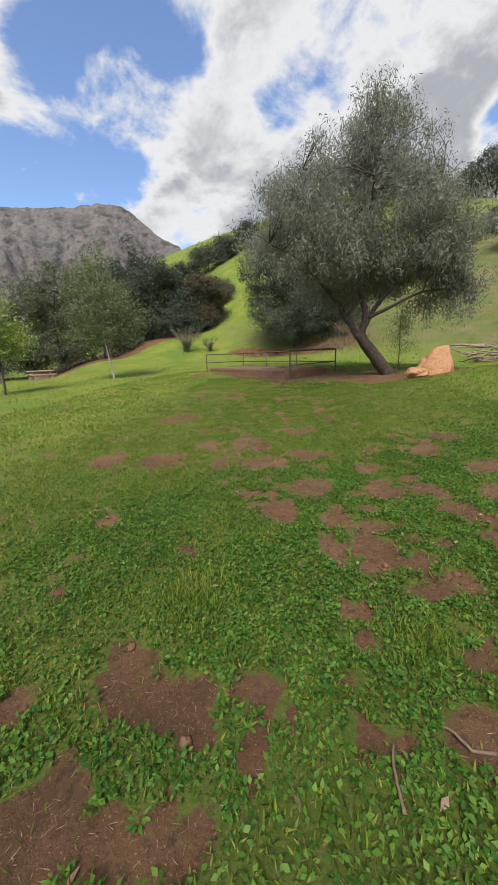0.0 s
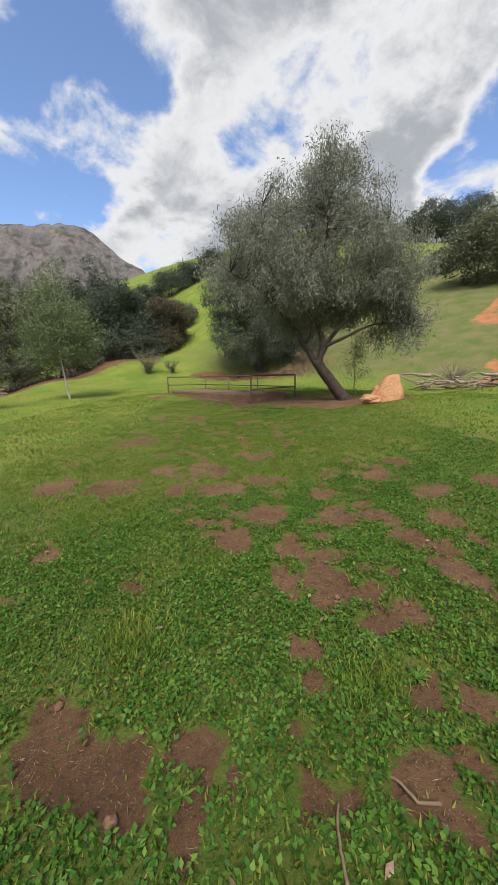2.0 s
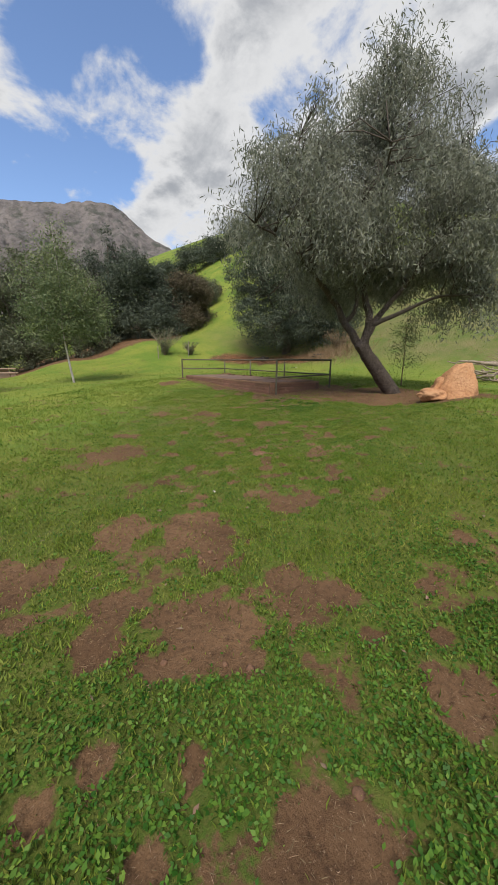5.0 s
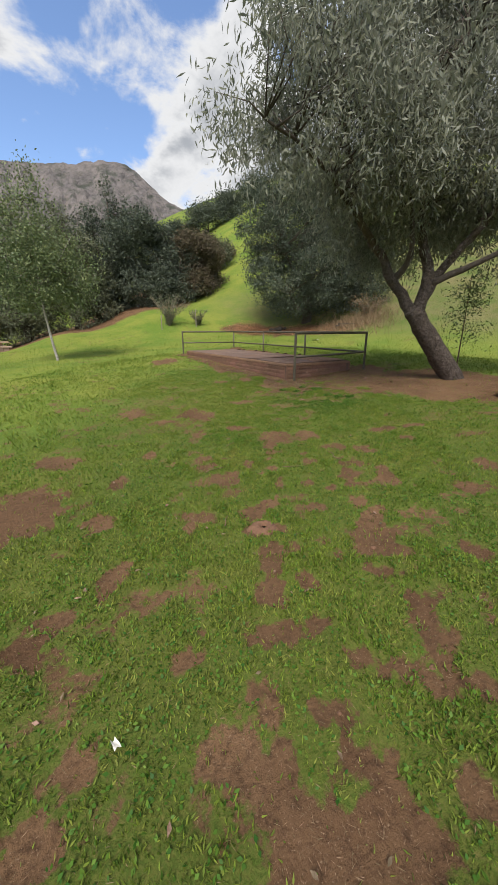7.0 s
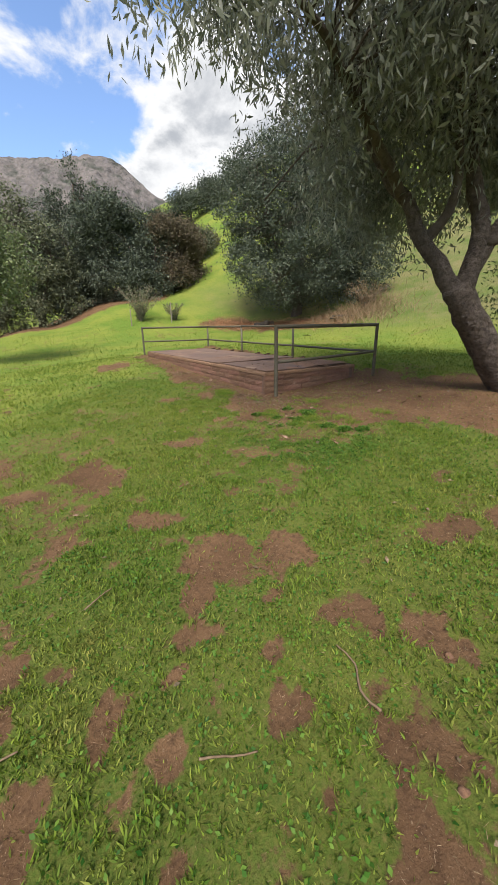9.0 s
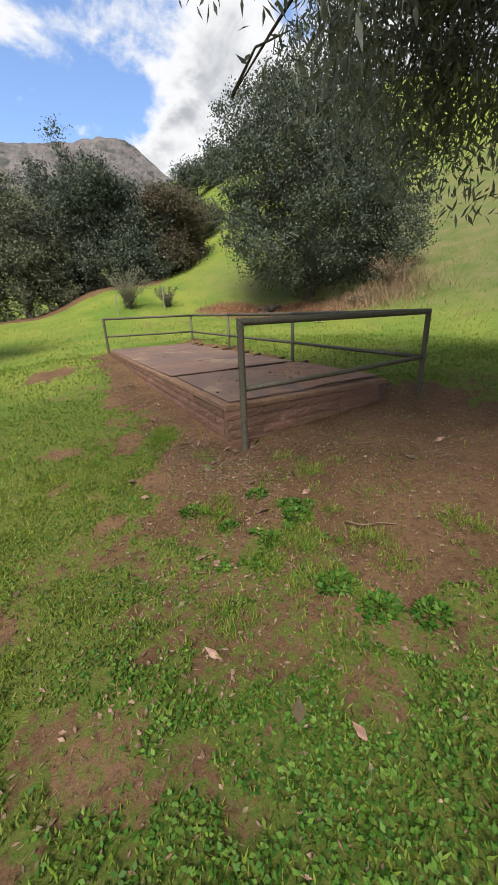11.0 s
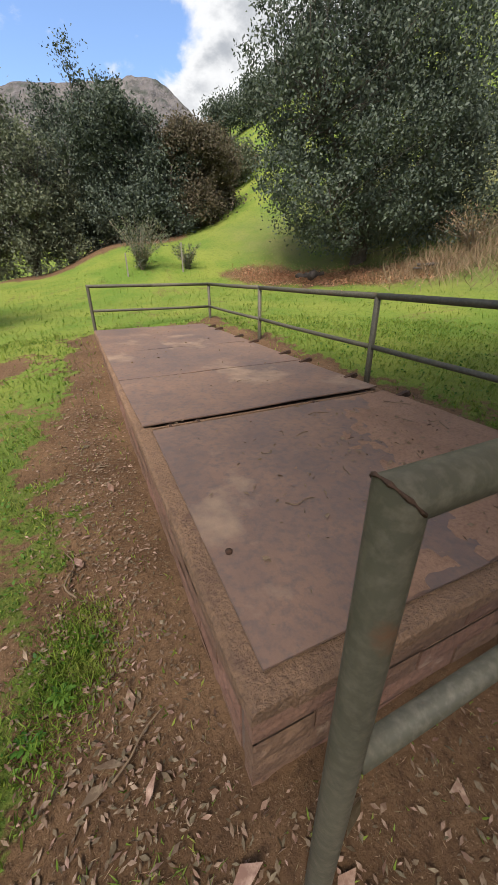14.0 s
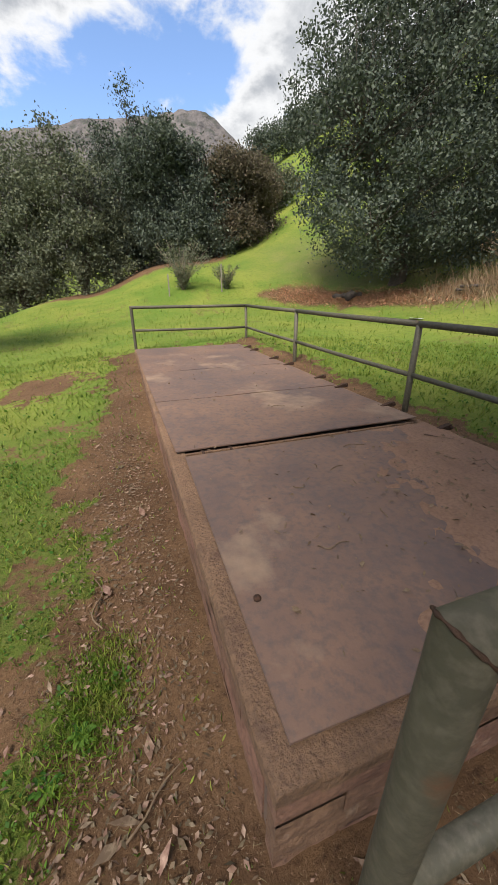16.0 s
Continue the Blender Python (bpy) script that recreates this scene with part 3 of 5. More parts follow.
def bare(x, y):
    """How bare of turf the ground is, 0 to 1."""
    x, y = np.asarray(x, float), np.asarray(y, float)
    warp = fbm(x * 3.5, y * 3.5, 4, 3) - 0.5
    warp2 = fbm(x * 13, y * 13, 3, 11) - 0.5
    warp3 = value_noise(x * 45, y * 45, 13) - 0.5
    c, s = math.cos(VIEW_AZ), math.sin(VIEW_AZ)
    m = np.zeros_like(x)
    for px, py, rx, ry in SOIL:
        u, v = (x - px) * c - (y - py) * s, (x - px) * s + (y - py) * c
        q = np.sqrt((u / (rx + 0.008)) ** 2 + (v / (ry + 0.012)) ** 2) + warp * 0.9 + warp2 * 0.9 + warp3 * 0.5
        m = np.maximum(m, smooth01((1.12 - q) / 0.4))
    apron = np.minimum.reduce([segment_gap(x, y, (0.55, -0.8), (3.2, -2.2)) - 1.05, segment_gap(x, y, (2.9, -2.6), (2.4, -4.4)) - 1.2,
                               segment_gap(x, y, (0.9, -1.5), (1.8, -3.0)) - 0.85, segment_gap(x, y, (-0.25, -0.5), (-0.15, 6.9)) - 0.42,
                               segment_gap(x, y, (2.4, -0.3), (2.35, 7.0)) - 0.28, segment_gap(x, y, (0.0, 7.1), (2.3, 7.15)) - 0.22,
                               segment_gap(x, y, (-0.45, -0.9), (-0.2, -0.3)) - 0.3, segment_gap(x, y, (0.0, -0.2), (2.2, -0.3)) - 0.75,
                               segment_gap(x, y, (-0.05, 0.0), (-0.05, 6.8)) - 0.5,
                               segment_gap(x, y, (0.6, -1.3), (0.15, -1.95)) - 0.38])
    m = np.maximum(m, smooth01((0.12 - apron + warp * 0.8 + warp2 * 0.5 + warp3 * 0.2) / 0.3))
    verge = smooth01((1.15 - np.hypot(x + 0.35, y + 1.75)) / 0.5) * smooth01((fbm(x * 5 + 2, y * 5, 4, 37) - 0.40) / 0.14)
    m = np.maximum(m, 0.5 * verge)
    near = smooth01((10.0 - np.hypot(x + 3.5, y + 4)) / 2.0) * smooth01((y + 10.2) / 1.5)
    thin = fbm(x * 2.6 + 40, y * 2.6, 3, 23) * 0.55 + fbm(x * 9 + 4, y * 9, 3, 29) * 0.45
    m = np.maximum(m, smooth01((thin - 0.56) / 0.10) * near * 0.55)
    wide = fbm(x * 0.8 + 9, y * 1.0, 4, 31) * 0.6 + fbm(x * 4.0, y * 5.0, 3, 33) * 0.4
    m = np.maximum(m, 0.42 * smooth01((wide - 0.57) / 0.10) * smooth01((22 - np.hypot(x + 3, y - 1)) / 6) * smooth01((y + 7.0) / 3.0))
    litter = segment_gap(x, y, (6.9, 15.2), (10.8, 9.0)) - 0.9
    m = np.maximum(m, smooth01((0.6 - litter + warp * 2) / 1.2))
    m = np.maximum(m, smooth01((y - 21.2 + warp * 2) / 1.2) * smooth01((7.5 - x) / 2.0) * smooth01((40 - y) / 4) * smooth01((x + 9) / 3))
    return m


def clay(x, y):
    """Where raw orange earth shows on the hillside."""
    warp = fbm(x * 0.8, y * 0.8, 4, 5) - 0.5
    m = np.zeros_like(x)
    for px, py, rx, ry in ((12.8, -4.2, 0.8, 0.9), (14.2, -4.4, 0.9, 0.8), (16.0, -3.6, 1.2, 0.9), (24.5, 0.2, 1.6, 1.4), (27.5, 1.0, 1.6, 1.2)):
        q = np.sqrt(((x - px) / rx) ** 2 + ((y - py) / ry) ** 2) + warp * 1.2
        m = np.maximum(m, smooth01((1.3 - q) / 0.6))
    return m


WAY = ((-8.4, -11.2), (-6.5, -8.8), (-4.6, -6.2), (-2.6, -4.0), (-0.8, -2.0), (-0.2, -0.4))


def way_gap(x, y):
    return np.minimum.reduce([segment_gap(x, y, WAY[i], WAY[i + 1]) for i in range(len(WAY) - 1)])


def build_ground():
    def axis(lo, hi, step):
        mid = list(np.arange(lo, hi + step / 2, step))
        out, s, v = [], step, lo
        while v > -3500:
            s = min(s * 1.13, 400)
            v -= s
            out.append(v)
        left, s, v, right = out[::-1], step, hi, []
        while v < 3500:
            s = min(s * 1.13, 400)
            v += s
            right.append(v)
        return np.array(left + mid + right)

    xs, ys = axis(-9.5, 3.5, 0.06), axis(-11.4, 7.5, 0.06)
    gx, gy = np.meshgrid(xs, ys)
    gx, gy = gx.ravel(), gy.ravel()
    b = bare(gx, gy)
    z = land(gx, gy)
    close = smooth01((30 - np.hypot(gx, gy)) / 15)
    z += (fbm(gx * 0.9, gy * 0.9, 3, 41) - 0.5) * 0.09 * close
    z += (fbm(gx * 7, gy * 7, 3, 43) - 0.5) * 0.035 * close
    z -= 0.018 * b * close
    z += (fbm(gx * 0.12, gy * 0.12, 4, 47) - 0.5) * 0.8 * smooth01((np.hypot(gx, gy) - 16) / 20)
    inside = (gx > 0.1) & (gx < 2.05) & (gy > 0.1) & (gy < 6.7)
    z[inside] = np.minimum(z[inside], 0.15)
    nx, ny = len(xs), len(ys)
    i = np.arange(nx * ny).reshape(ny, nx)
    quads = np.stack([i[:-1, :-1], i[:-1, 1:], i[1:, 1:], i[1:, :-1]], axis=-1).reshape(-1, 4)
    me = array_mesh("ground", np.stack([gx, gy, z], axis=1), quads, True)
    # the third mask marks where that darker, shaded turf colour goes
    for key, values in (("bare", b), ("clay", clay(gx, gy)), ("thatch_shade", smooth01((5.5 - way_gap(gx, gy)) / 3.5)), ("dry", smooth01((0.97 * gx + 0.24 * gy - 9.5) / 5.0) * smooth01((24 - gy) / 8))):
        me.attributes.new(key, "FLOAT", "POINT").data.foreach_set("value", values.astype(np.float32))
    ob = part("ground", me, M_GROUND)
    tagged(ob, "meadow of short green grass with bare reddish soil patches", "ground", "", "structure")
    return ob


def relief(x, y):
    z = land(x, y)
    close = smooth01((30 - np.hypot(x, y)) / 15)
    z = z + (fbm(x * 0.9, y * 0.9, 3, 41) - 0.5) * 0.09 * close
    z = z + (fbm(x * 7, y * 7, 3, 43) - 0.5) * 0.035 * close
    z = z + (fbm(x * 0.12, y * 0.12, 4, 47) - 0.5) * 0.8 * smooth01((np.hypot(x, y) - 16) / 20)
    return z - 0.018 * bare(x, y) * close


def rz(x, y):
    return float(relief(np.array([float(x)]), np.array([float(y)]))[0])


build_ground()


def build_mountain():
    """Bare granite mountain across the valley: ridge height by azimuth."""
    az = np.linspace(-75, 60, 460)
    ridge = np.interp(az, (-75, -45, -30, -16, -6.5, -1.4, 3, 6.3, 9, 12.2, 14.5, 16.2, 18.5, 21, 23.5, 27, 40, 60),
                      (9, 12, 14.5, 15.7, 17.0, 18.2, 18.9, 19.2, 19.6, 20.2, 19.8, 18.3, 16.6, 15.4, 13.2, 11, 8, 6))
    ts = np.linspace(0, 1.25, 100)
    a, t = np.meshgrid(az, ts)
    r = np.interp(ridge, (6, 20.2), (1500, 1600))[None, :].repeat(len(ts), 0)
    top = np.tan(np.radians(ridge))[None, :] * r
    dist = r * (0.5 + 0.5 * t)
    rough = fbm(a * 0.55, t * 9, 6, 61) - 0.5
    crag = np.abs(fbm(a * 2.2, t * 16, 4, 63) - 0.5)
    gully = np.abs(fbm(a * 0.4 + t * 1.3, t * 2.0, 5, 67) - 0.5)
    prof = np.where(t <= 1, t ** 1.5, 1 - (t - 1) * 1.2)
    h = top * prof + (rough * 120 - gully * 190 + 25) * np.sin(np.clip(t, 0, 1) * math.pi) + (rough * 24 - crag * 42 * np.clip(1.25 - t, 0.25, 1)) * (t > 0.1)
    x, y = np.sin(np.radians(a)) * dist, np.cos(np.radians(a)) * dist
    v = np.stack([x.ravel(), y.ravel(), h.ravel() + 1.0], axis=1)
    ny, nx = a.shape
    i = np.arange(nx * ny).reshape(ny, nx)
    quads = np.stack([i[:-1, :-1], i[:-1, 1:], i[1:, 1:], i[1:, :-1]], axis=-1).reshape(-1, 4)
    ob = part("mountain", array_mesh("mountain", v, quads, True), M_MOUNTAIN)
    tagged(ob, "bare grey-brown granite mountain with a rounded summit", "mountain", "", "structure")


build_mountain()

# ---------------------------------------------------------------- platform
PW, PL, PT = 2.12, 6.85, 0.30


def worn_block(length, depth, height, seed):
    """A split-faced block with uneven front, along x, front towards -y."""
    rng = np.random.default_rng(seed)
    g = Geo()
    nx, nz = 6, 3
    v, f = [], []
    for k in range(nz + 1):
        for i in range(nx + 1):
            edge = i in (0, nx) or k in (0, nz)
            v.append((length * i / nx, 0.008 if edge else rng.uniform(-0.003, 0.006), height * k / nz))
    for k in range(nz):
        for i in range(nx):
            a = k * (nx + 1) + i
            f.append((a, a + 1, a + nx + 2, a + nx + 1))
    g.add(v, f)
    g.add([(0, 0.012, height), (length, 0.012, height), (length, depth, height), (0, depth, height)], [(0, 1, 2, 3)])
    g.add([(0, 0.008, 0), (0, 0.008, height), (0, depth, height), (0, depth, 0)], [(0, 1, 2, 3)])
    g.add([(length, 0.008, 0), (length, depth, 0), (length, depth, height), (length, 0.008, height)], [(0, 1, 2, 3)])
    return g


def build_platform():
    base = thing("platform", (0, 0, 0), "low slump-block vault platform topped with rusted steel plates", "platform")
    core = Geo().box((0.013, -0.037, -0.25), (PW - 0.013, PL - 0.013, PT - 0.035))
    part("core", core, M_MORTAR, base, "dark recessed mortar core", smooth=False)
    # curb along the top
    curbs = ((0.0, -0.05, 0.11, PL), (0.11, -0.05, PW, 0.05), (0.11, PL - 0.1, PW, PL), (PW - 0.06, 0.05, PW, PL - 0.1))
    for k, (a, b, c, d) in enumerate(curbs):
        rng = np.random.default_rng(70 + k)
        g = Geo()
        along_y = (d - b) > (c - a)
        n = int(max(c - a, d - b) / 0.12)
        sec = []
        for i in range(n + 1):
            q = i / n
            j = rng.uniform(-0.004, 0.004, 6)
            if along_y:
                y = b + (d - b) * q
                sec.append([(a - 0.006 + j[0], y, PT - 0.05), (a - 0.003 + j[1], y, PT - 0.012 + j[4]), (a + 0.012 + j[2], y, PT + 0.002 + j[5]), (c, y, PT + j[3] * 0.5), (c, y, PT - 0.05)])
            else:
                x = a + (c - a) * q
                sec.append([(x, b - 0.006 + j[0], PT - 0.05), (x, b - 0.003 + j[1], PT - 0.012 + j[4]), (x, b + 0.012 + j[2], PT + 0.002 + j[5]), (x, d, PT + j[3] * 0.5), (x, d, PT - 0.05)])
        v = [p for s in sec for p in s]
        f = []
        for i in range(n):
            for m in range(4):
                p = i * 5 + m
                f.append((p, p + 1, p + 6, p + 5) if along_y is False else (p, p + 5, p + 6, p + 1))
        f += [(0, 1, 2, 3, 4), tuple(n * 5 + m for m in (4, 3, 2, 1, 0))]
        part("curb", g.add(v, f), M_CAP, base, smooth=False)
    # steel plates, the middle one sprung up along its near edge
    for k, (y0, y1, lift, left0, left1) in enumerate(((0.026, 1.715, 0.0, 0.064, 0.098), (1.80, 3.05, 0.022, 0.05, 0.032), (3.064, 4.50, 0.004, 0.032, 0.018), (4.515, PL - 0.07, 0.0, 0.018, 0.016))):
        g = Geo()
        n, mth = 16, 12
        v, f = [], []
        for layer in (0, 1):
            for j in range(mth + 1):
                for i in range(n + 1):
                    left = left0 + (left1 - left0) * j / mth
                    x, y = left + (2.07 - left) * i / n, y0 + (y1 - y0) * j / mth
                    rise = lift * (1 - j / mth) ** 2 * (0.25 + 0.75 * i / n) + 0.003 * math.sin(i * 0.7 + k) * math.cos(j * 0.6)
                    v.append((x, y, PT + 0.008 + rise + (0.009 if layer else 0.0)))
        w = (n + 1) * (mth + 1)
        for j in range(mth):
            for i in range(n):
                a = j * (n + 1) + i
                f.append((w + a, w + a + 1, w + a + n + 2, w + a + n + 1))
        rim = [i for i in range(n + 1)] + [(j * (n + 1) + n) for j in range(1, mth + 1)] + [mth * (n + 1) + i for i in range(n - 1, -1, -1)] + [j * (n + 1) for j in range(mth - 1, 0, -1)]
        for q in range(len(rim)):
            a, b2 = rim[q], rim[(q + 1) % len(rim)]
            f.append((a, b2, w + b2, w + a))
        part("plate", g.add(v, f), M_PLATE, base, "rusty brown steel cover plate", smooth=False)
    # angle irons under the open joint
    for y in (1.724, 1.768):
        part("angle_iron", Geo().box((0.09, y, PT - 0.03), (2.02, y + 0.022, PT + 0.006), 0.003), M_CAP, base, smooth=False)
    for x in (0.22, 0.42, 1.38):
        part("joint_clip", Geo().box((x, 1.716, PT - 0.02), (x + 0.018, 1.80, PT + 0.012), 0.003), M_RUST, base, smooth=False)
    # lifting lugs along one edge
    for k, y in enumerate((1.53, 2.18, 2.96, 3.44, 4.36, 4.92, 5.85, 6.24)):
        g = Geo()
        z = PT + 0.014
        g.add([(2.00, y - 0.018, z), (2.15, y - 0.018, z), (2.15, y - 0.018, z + 0.045), (2.10, y - 0.018, z + 0.04), (2.00, y - 0.018, z + 0.012),
               (2.00, y + 0.018, z), (2.15, y + 0.018, z), (2.15, y + 0.018, z + 0.045), (2.10, y + 0.018, z + 0.04), (2.00, y + 0.018, z + 0.012)],
              [(0, 1, 2, 3, 4), (9, 8, 7, 6, 5), (0, 5, 6, 1), (1, 6, 7, 2), (2, 7, 8, 3), (3, 8, 9, 4), (4, 9, 5, 0)])
        g.tube([(2.135, y - 0.035, z + 0.025), (2.135, y + 0.035, z + 0.025)], 0.013, 8)
        part("lug", g, M_RUST, base, "rusty steel lug", smooth=False)
    part("bolt", Geo().tube([(0.14, 0.46, PT + 0.015), (0.14, 0.46, PT + 0.027)], 0.014, 7), M_RUST, base)
    # dust blown over the plates' low side
    rng = np.random.default_rng(5)
    g = Geo()
    n, mth = 60, 60
    x0, x1, y0, y1 = 0.45, 2.06, 0.03, 1.70
    v, keep = [], []
    for j in range(mth + 1):
        for i in range(n + 1):
            x, y = x0 + (x1 - x0) * i / n, y0 + (y1 - y0) * j / mth
            d = (x - 0.85) * 0.6 - (y - 0.3) * 0.30
            nn = float(fbm(np.array([x * 3.2]), np.array([y * 3.2]), 4, 91)[0]) - 0.5
            n2 = float(fbm(np.array([x * 19]), np.array([y * 19]), 2, 92)[0]) - 0.5
            h = min(0.022, 0.05 * (d + nn * 0.75 + n2 * 0.35))
            v.append((x, y, PT + 0.017 + max(h, -0.02) + n2 * 0.004))
            keep.append(h)
    f = [(j * (n + 1) + i, j * (n + 1) + i + 1, (j + 1) * (n + 1) + i + 1, (j + 1) * (n + 1) + i) for j in range(mth) for i in range(n)
         if max(keep[j * (n + 1) + i], keep[j * (n + 1) + i + 1], keep[(j + 1) * (n + 1) + i + 1], keep[(j + 1) * (n + 1) + i]) > 0]
    dust = part("dust_drift", g.add(v, f), M_DIRT)
    tagged(dust, "thin drift of brown dust over the steel plates", "dust", "", "stuff")
    return base


PLATFORM = build_platform()


def mitred(g, start, corner, end, r, sides=24):
    """Upright pipe from start to the corner and level pipe on to end, cut to a mitre where they meet."""
    c, d = Vector(corner), (Vector(end) - Vector(corner)).normalized()
    side = Vector((-d.y, d.x, 0))
    post, rail = Geo(), Geo()
    v1, v2 = [], []
    for k in range(sides):
        a = 2 * math.pi * k / sides
        u, w = math.cos(a) * r, math.sin(a) * r
        v1 += [Vector(start) + d * u + side * w, c + d * u + side * w + Vector((0, 0, -u))]
        v2 += [c + d * -w + side * u + Vector((0, 0, w)), Vector(end) + side * u + Vector((0, 0, w))]
    f = [(2 * k, 2 * ((k + 1) % sides), 2 * ((k + 1) % sides) + 1, 2 * k + 1) for k in range(sides)]
    return post.add(v1, f), rail.add(v2, [q[::-1] for q in f])


def build_railing():
    base = thing("handrail", (0, 0, 0), "weathered grey-green steel pipe handrail round the platform", "handrail")
    r, top = 0.030, 1.035
    nl, nr, m2, m1, fr, fl = (0.066, -0.267), (2.44, -0.25), (2.43, 2.32), (2.43, 4.89), (2.43, 7.37), (0.04, 7.37)
    mids = {nl: 0.485, nr: 0.54, m2: 0.56, m1: 0.575, fr: 0.59, fl: 0.60}
    for x, y in (m2, m1, fr):
        part("post", Geo().tube([(x, y, z_at(x, y) - 0.3), (x, y, 0.4), (x, y, top - 0.01)], r, 20), M_STEEL, base)
    for a, b in ((nl, nr), (fl, fr)):
        half = ((a[0] + b[0]) / 2, (a[1] + b[1]) / 2, top)
        for corner in (a, b):
            if corner == fr:
                part("top_rail", Geo().tube([half, (*fr, top)], r, 20), M_STEEL, base)
                continue
            post, rail = mitred(None, (*corner, z_at(*corner) - 0.3), (*corner, top), half, r)
            part("post", post, M_STEEL, base)
            part("top_rail", rail, M_STEEL, base)
    for a, b in ((nr, m2), (m2, m1), (m1, fr)):
        part("top_rail", Geo().tube([(*a, top), ((a[0] + b[0]) / 2, (a[1] + b[1]) / 2, top - 0.004), (*b, top)], r, 20), M_STEEL, base)
    for a, b in ((nl, nr), (nr, m2), (m2, m1), (m1, fr), (fr, fl)):
        d = Vector((b[0] - a[0], b[1] - a[1], 0)).normalized() * r * 0.95
        pts = [Vector((a[0] + (b[0] - a[0]) * q, a[1] + (b[1] - a[1]) * q, mids[a] + (mids[b] - mids[a]) * q - 0.006 * math.sin(q * math.pi))) for q in (0, 0.25, 0.5, 0.75, 1)]
        pts[0] += d
        pts[-1] -= d
        part("mid_rail", Geo().tube(pts, r * 0.82, 18), M_STEEL, base)
    # rough burnt weld round the mitre of the near corner
    pts = []
    for k in range(15):
        a = math.pi * (0.52 + 1.02 * k / 14)
        u, w = math.cos(a) * r * 1.01, math.sin(a) * r * 1.01
        pts.append((nl[0] + u, nl[1] + w, top - u))
    part("elbow_weld", Geo().tube(pts, [0.0014 + 0.0008 * (k % 3) for k in range(15)], 8, 0.5, 3), M_RUST, base, "burnt rusty weld seam")
    return base


build_railing()


# ---------------------------------------------------------------- trees
def limb(g, pts, r0, r1, seed, sides=9, jitter=0.3):
    """A bent tapered limb through the points, smoothed."""
    rng = np.random.default_rng(seed)
    p = [np.array(q, float) for q in pts]
    out = []
    for i in range(len(p) - 1):
        a, b = p[i], p[i + 1]
        before, after = p[max(i - 1, 0)], p[min(i + 2, len(p) - 1)]
        for t in (0, 0.25, 0.5, 0.75):
            t2, t3 = t * t, t * t * t
            out.append(0.5 * ((2 * a) + (b - before) * t + (2 * before - 5 * a + 4 * b - after) * t2 + (3 * a - before - 3 * b + after) * t3))
    out.append(p[-1])
    n = len(out)
    out = [q + rng.normal(size=3) * r1 * jitter * (0 < i < n - 1) for i, q in enumerate(out)]
    radii = [r0 + (r1 - r0) * (i / (n - 1)) ** 0.8 for i in range(n)]
    g.tube(out, radii, sides, 0.22, seed)
    return out


def lobe_points(lobes, n, rng, shell=0.6):
    """Points in several ellipsoids, mostly near their outside."""
    weight = np.array([l[3] * l[4] * l[5] for l in lobes]) ** 0.75
    pick = rng.choice(len(lobes), n, p=weight / weight.sum())
    d = unit(rng.normal(size=(n, 3)))
    r = shell + (1 - shell) * rng.random(n) ** 0.6
    r = np.where(rng.random(n) < 0.22, rng.random(n) * shell, r)
    l = np.array(lobes)[pick]
    return l[:, :3] + d * r[:, None] * l[:, 3:6]


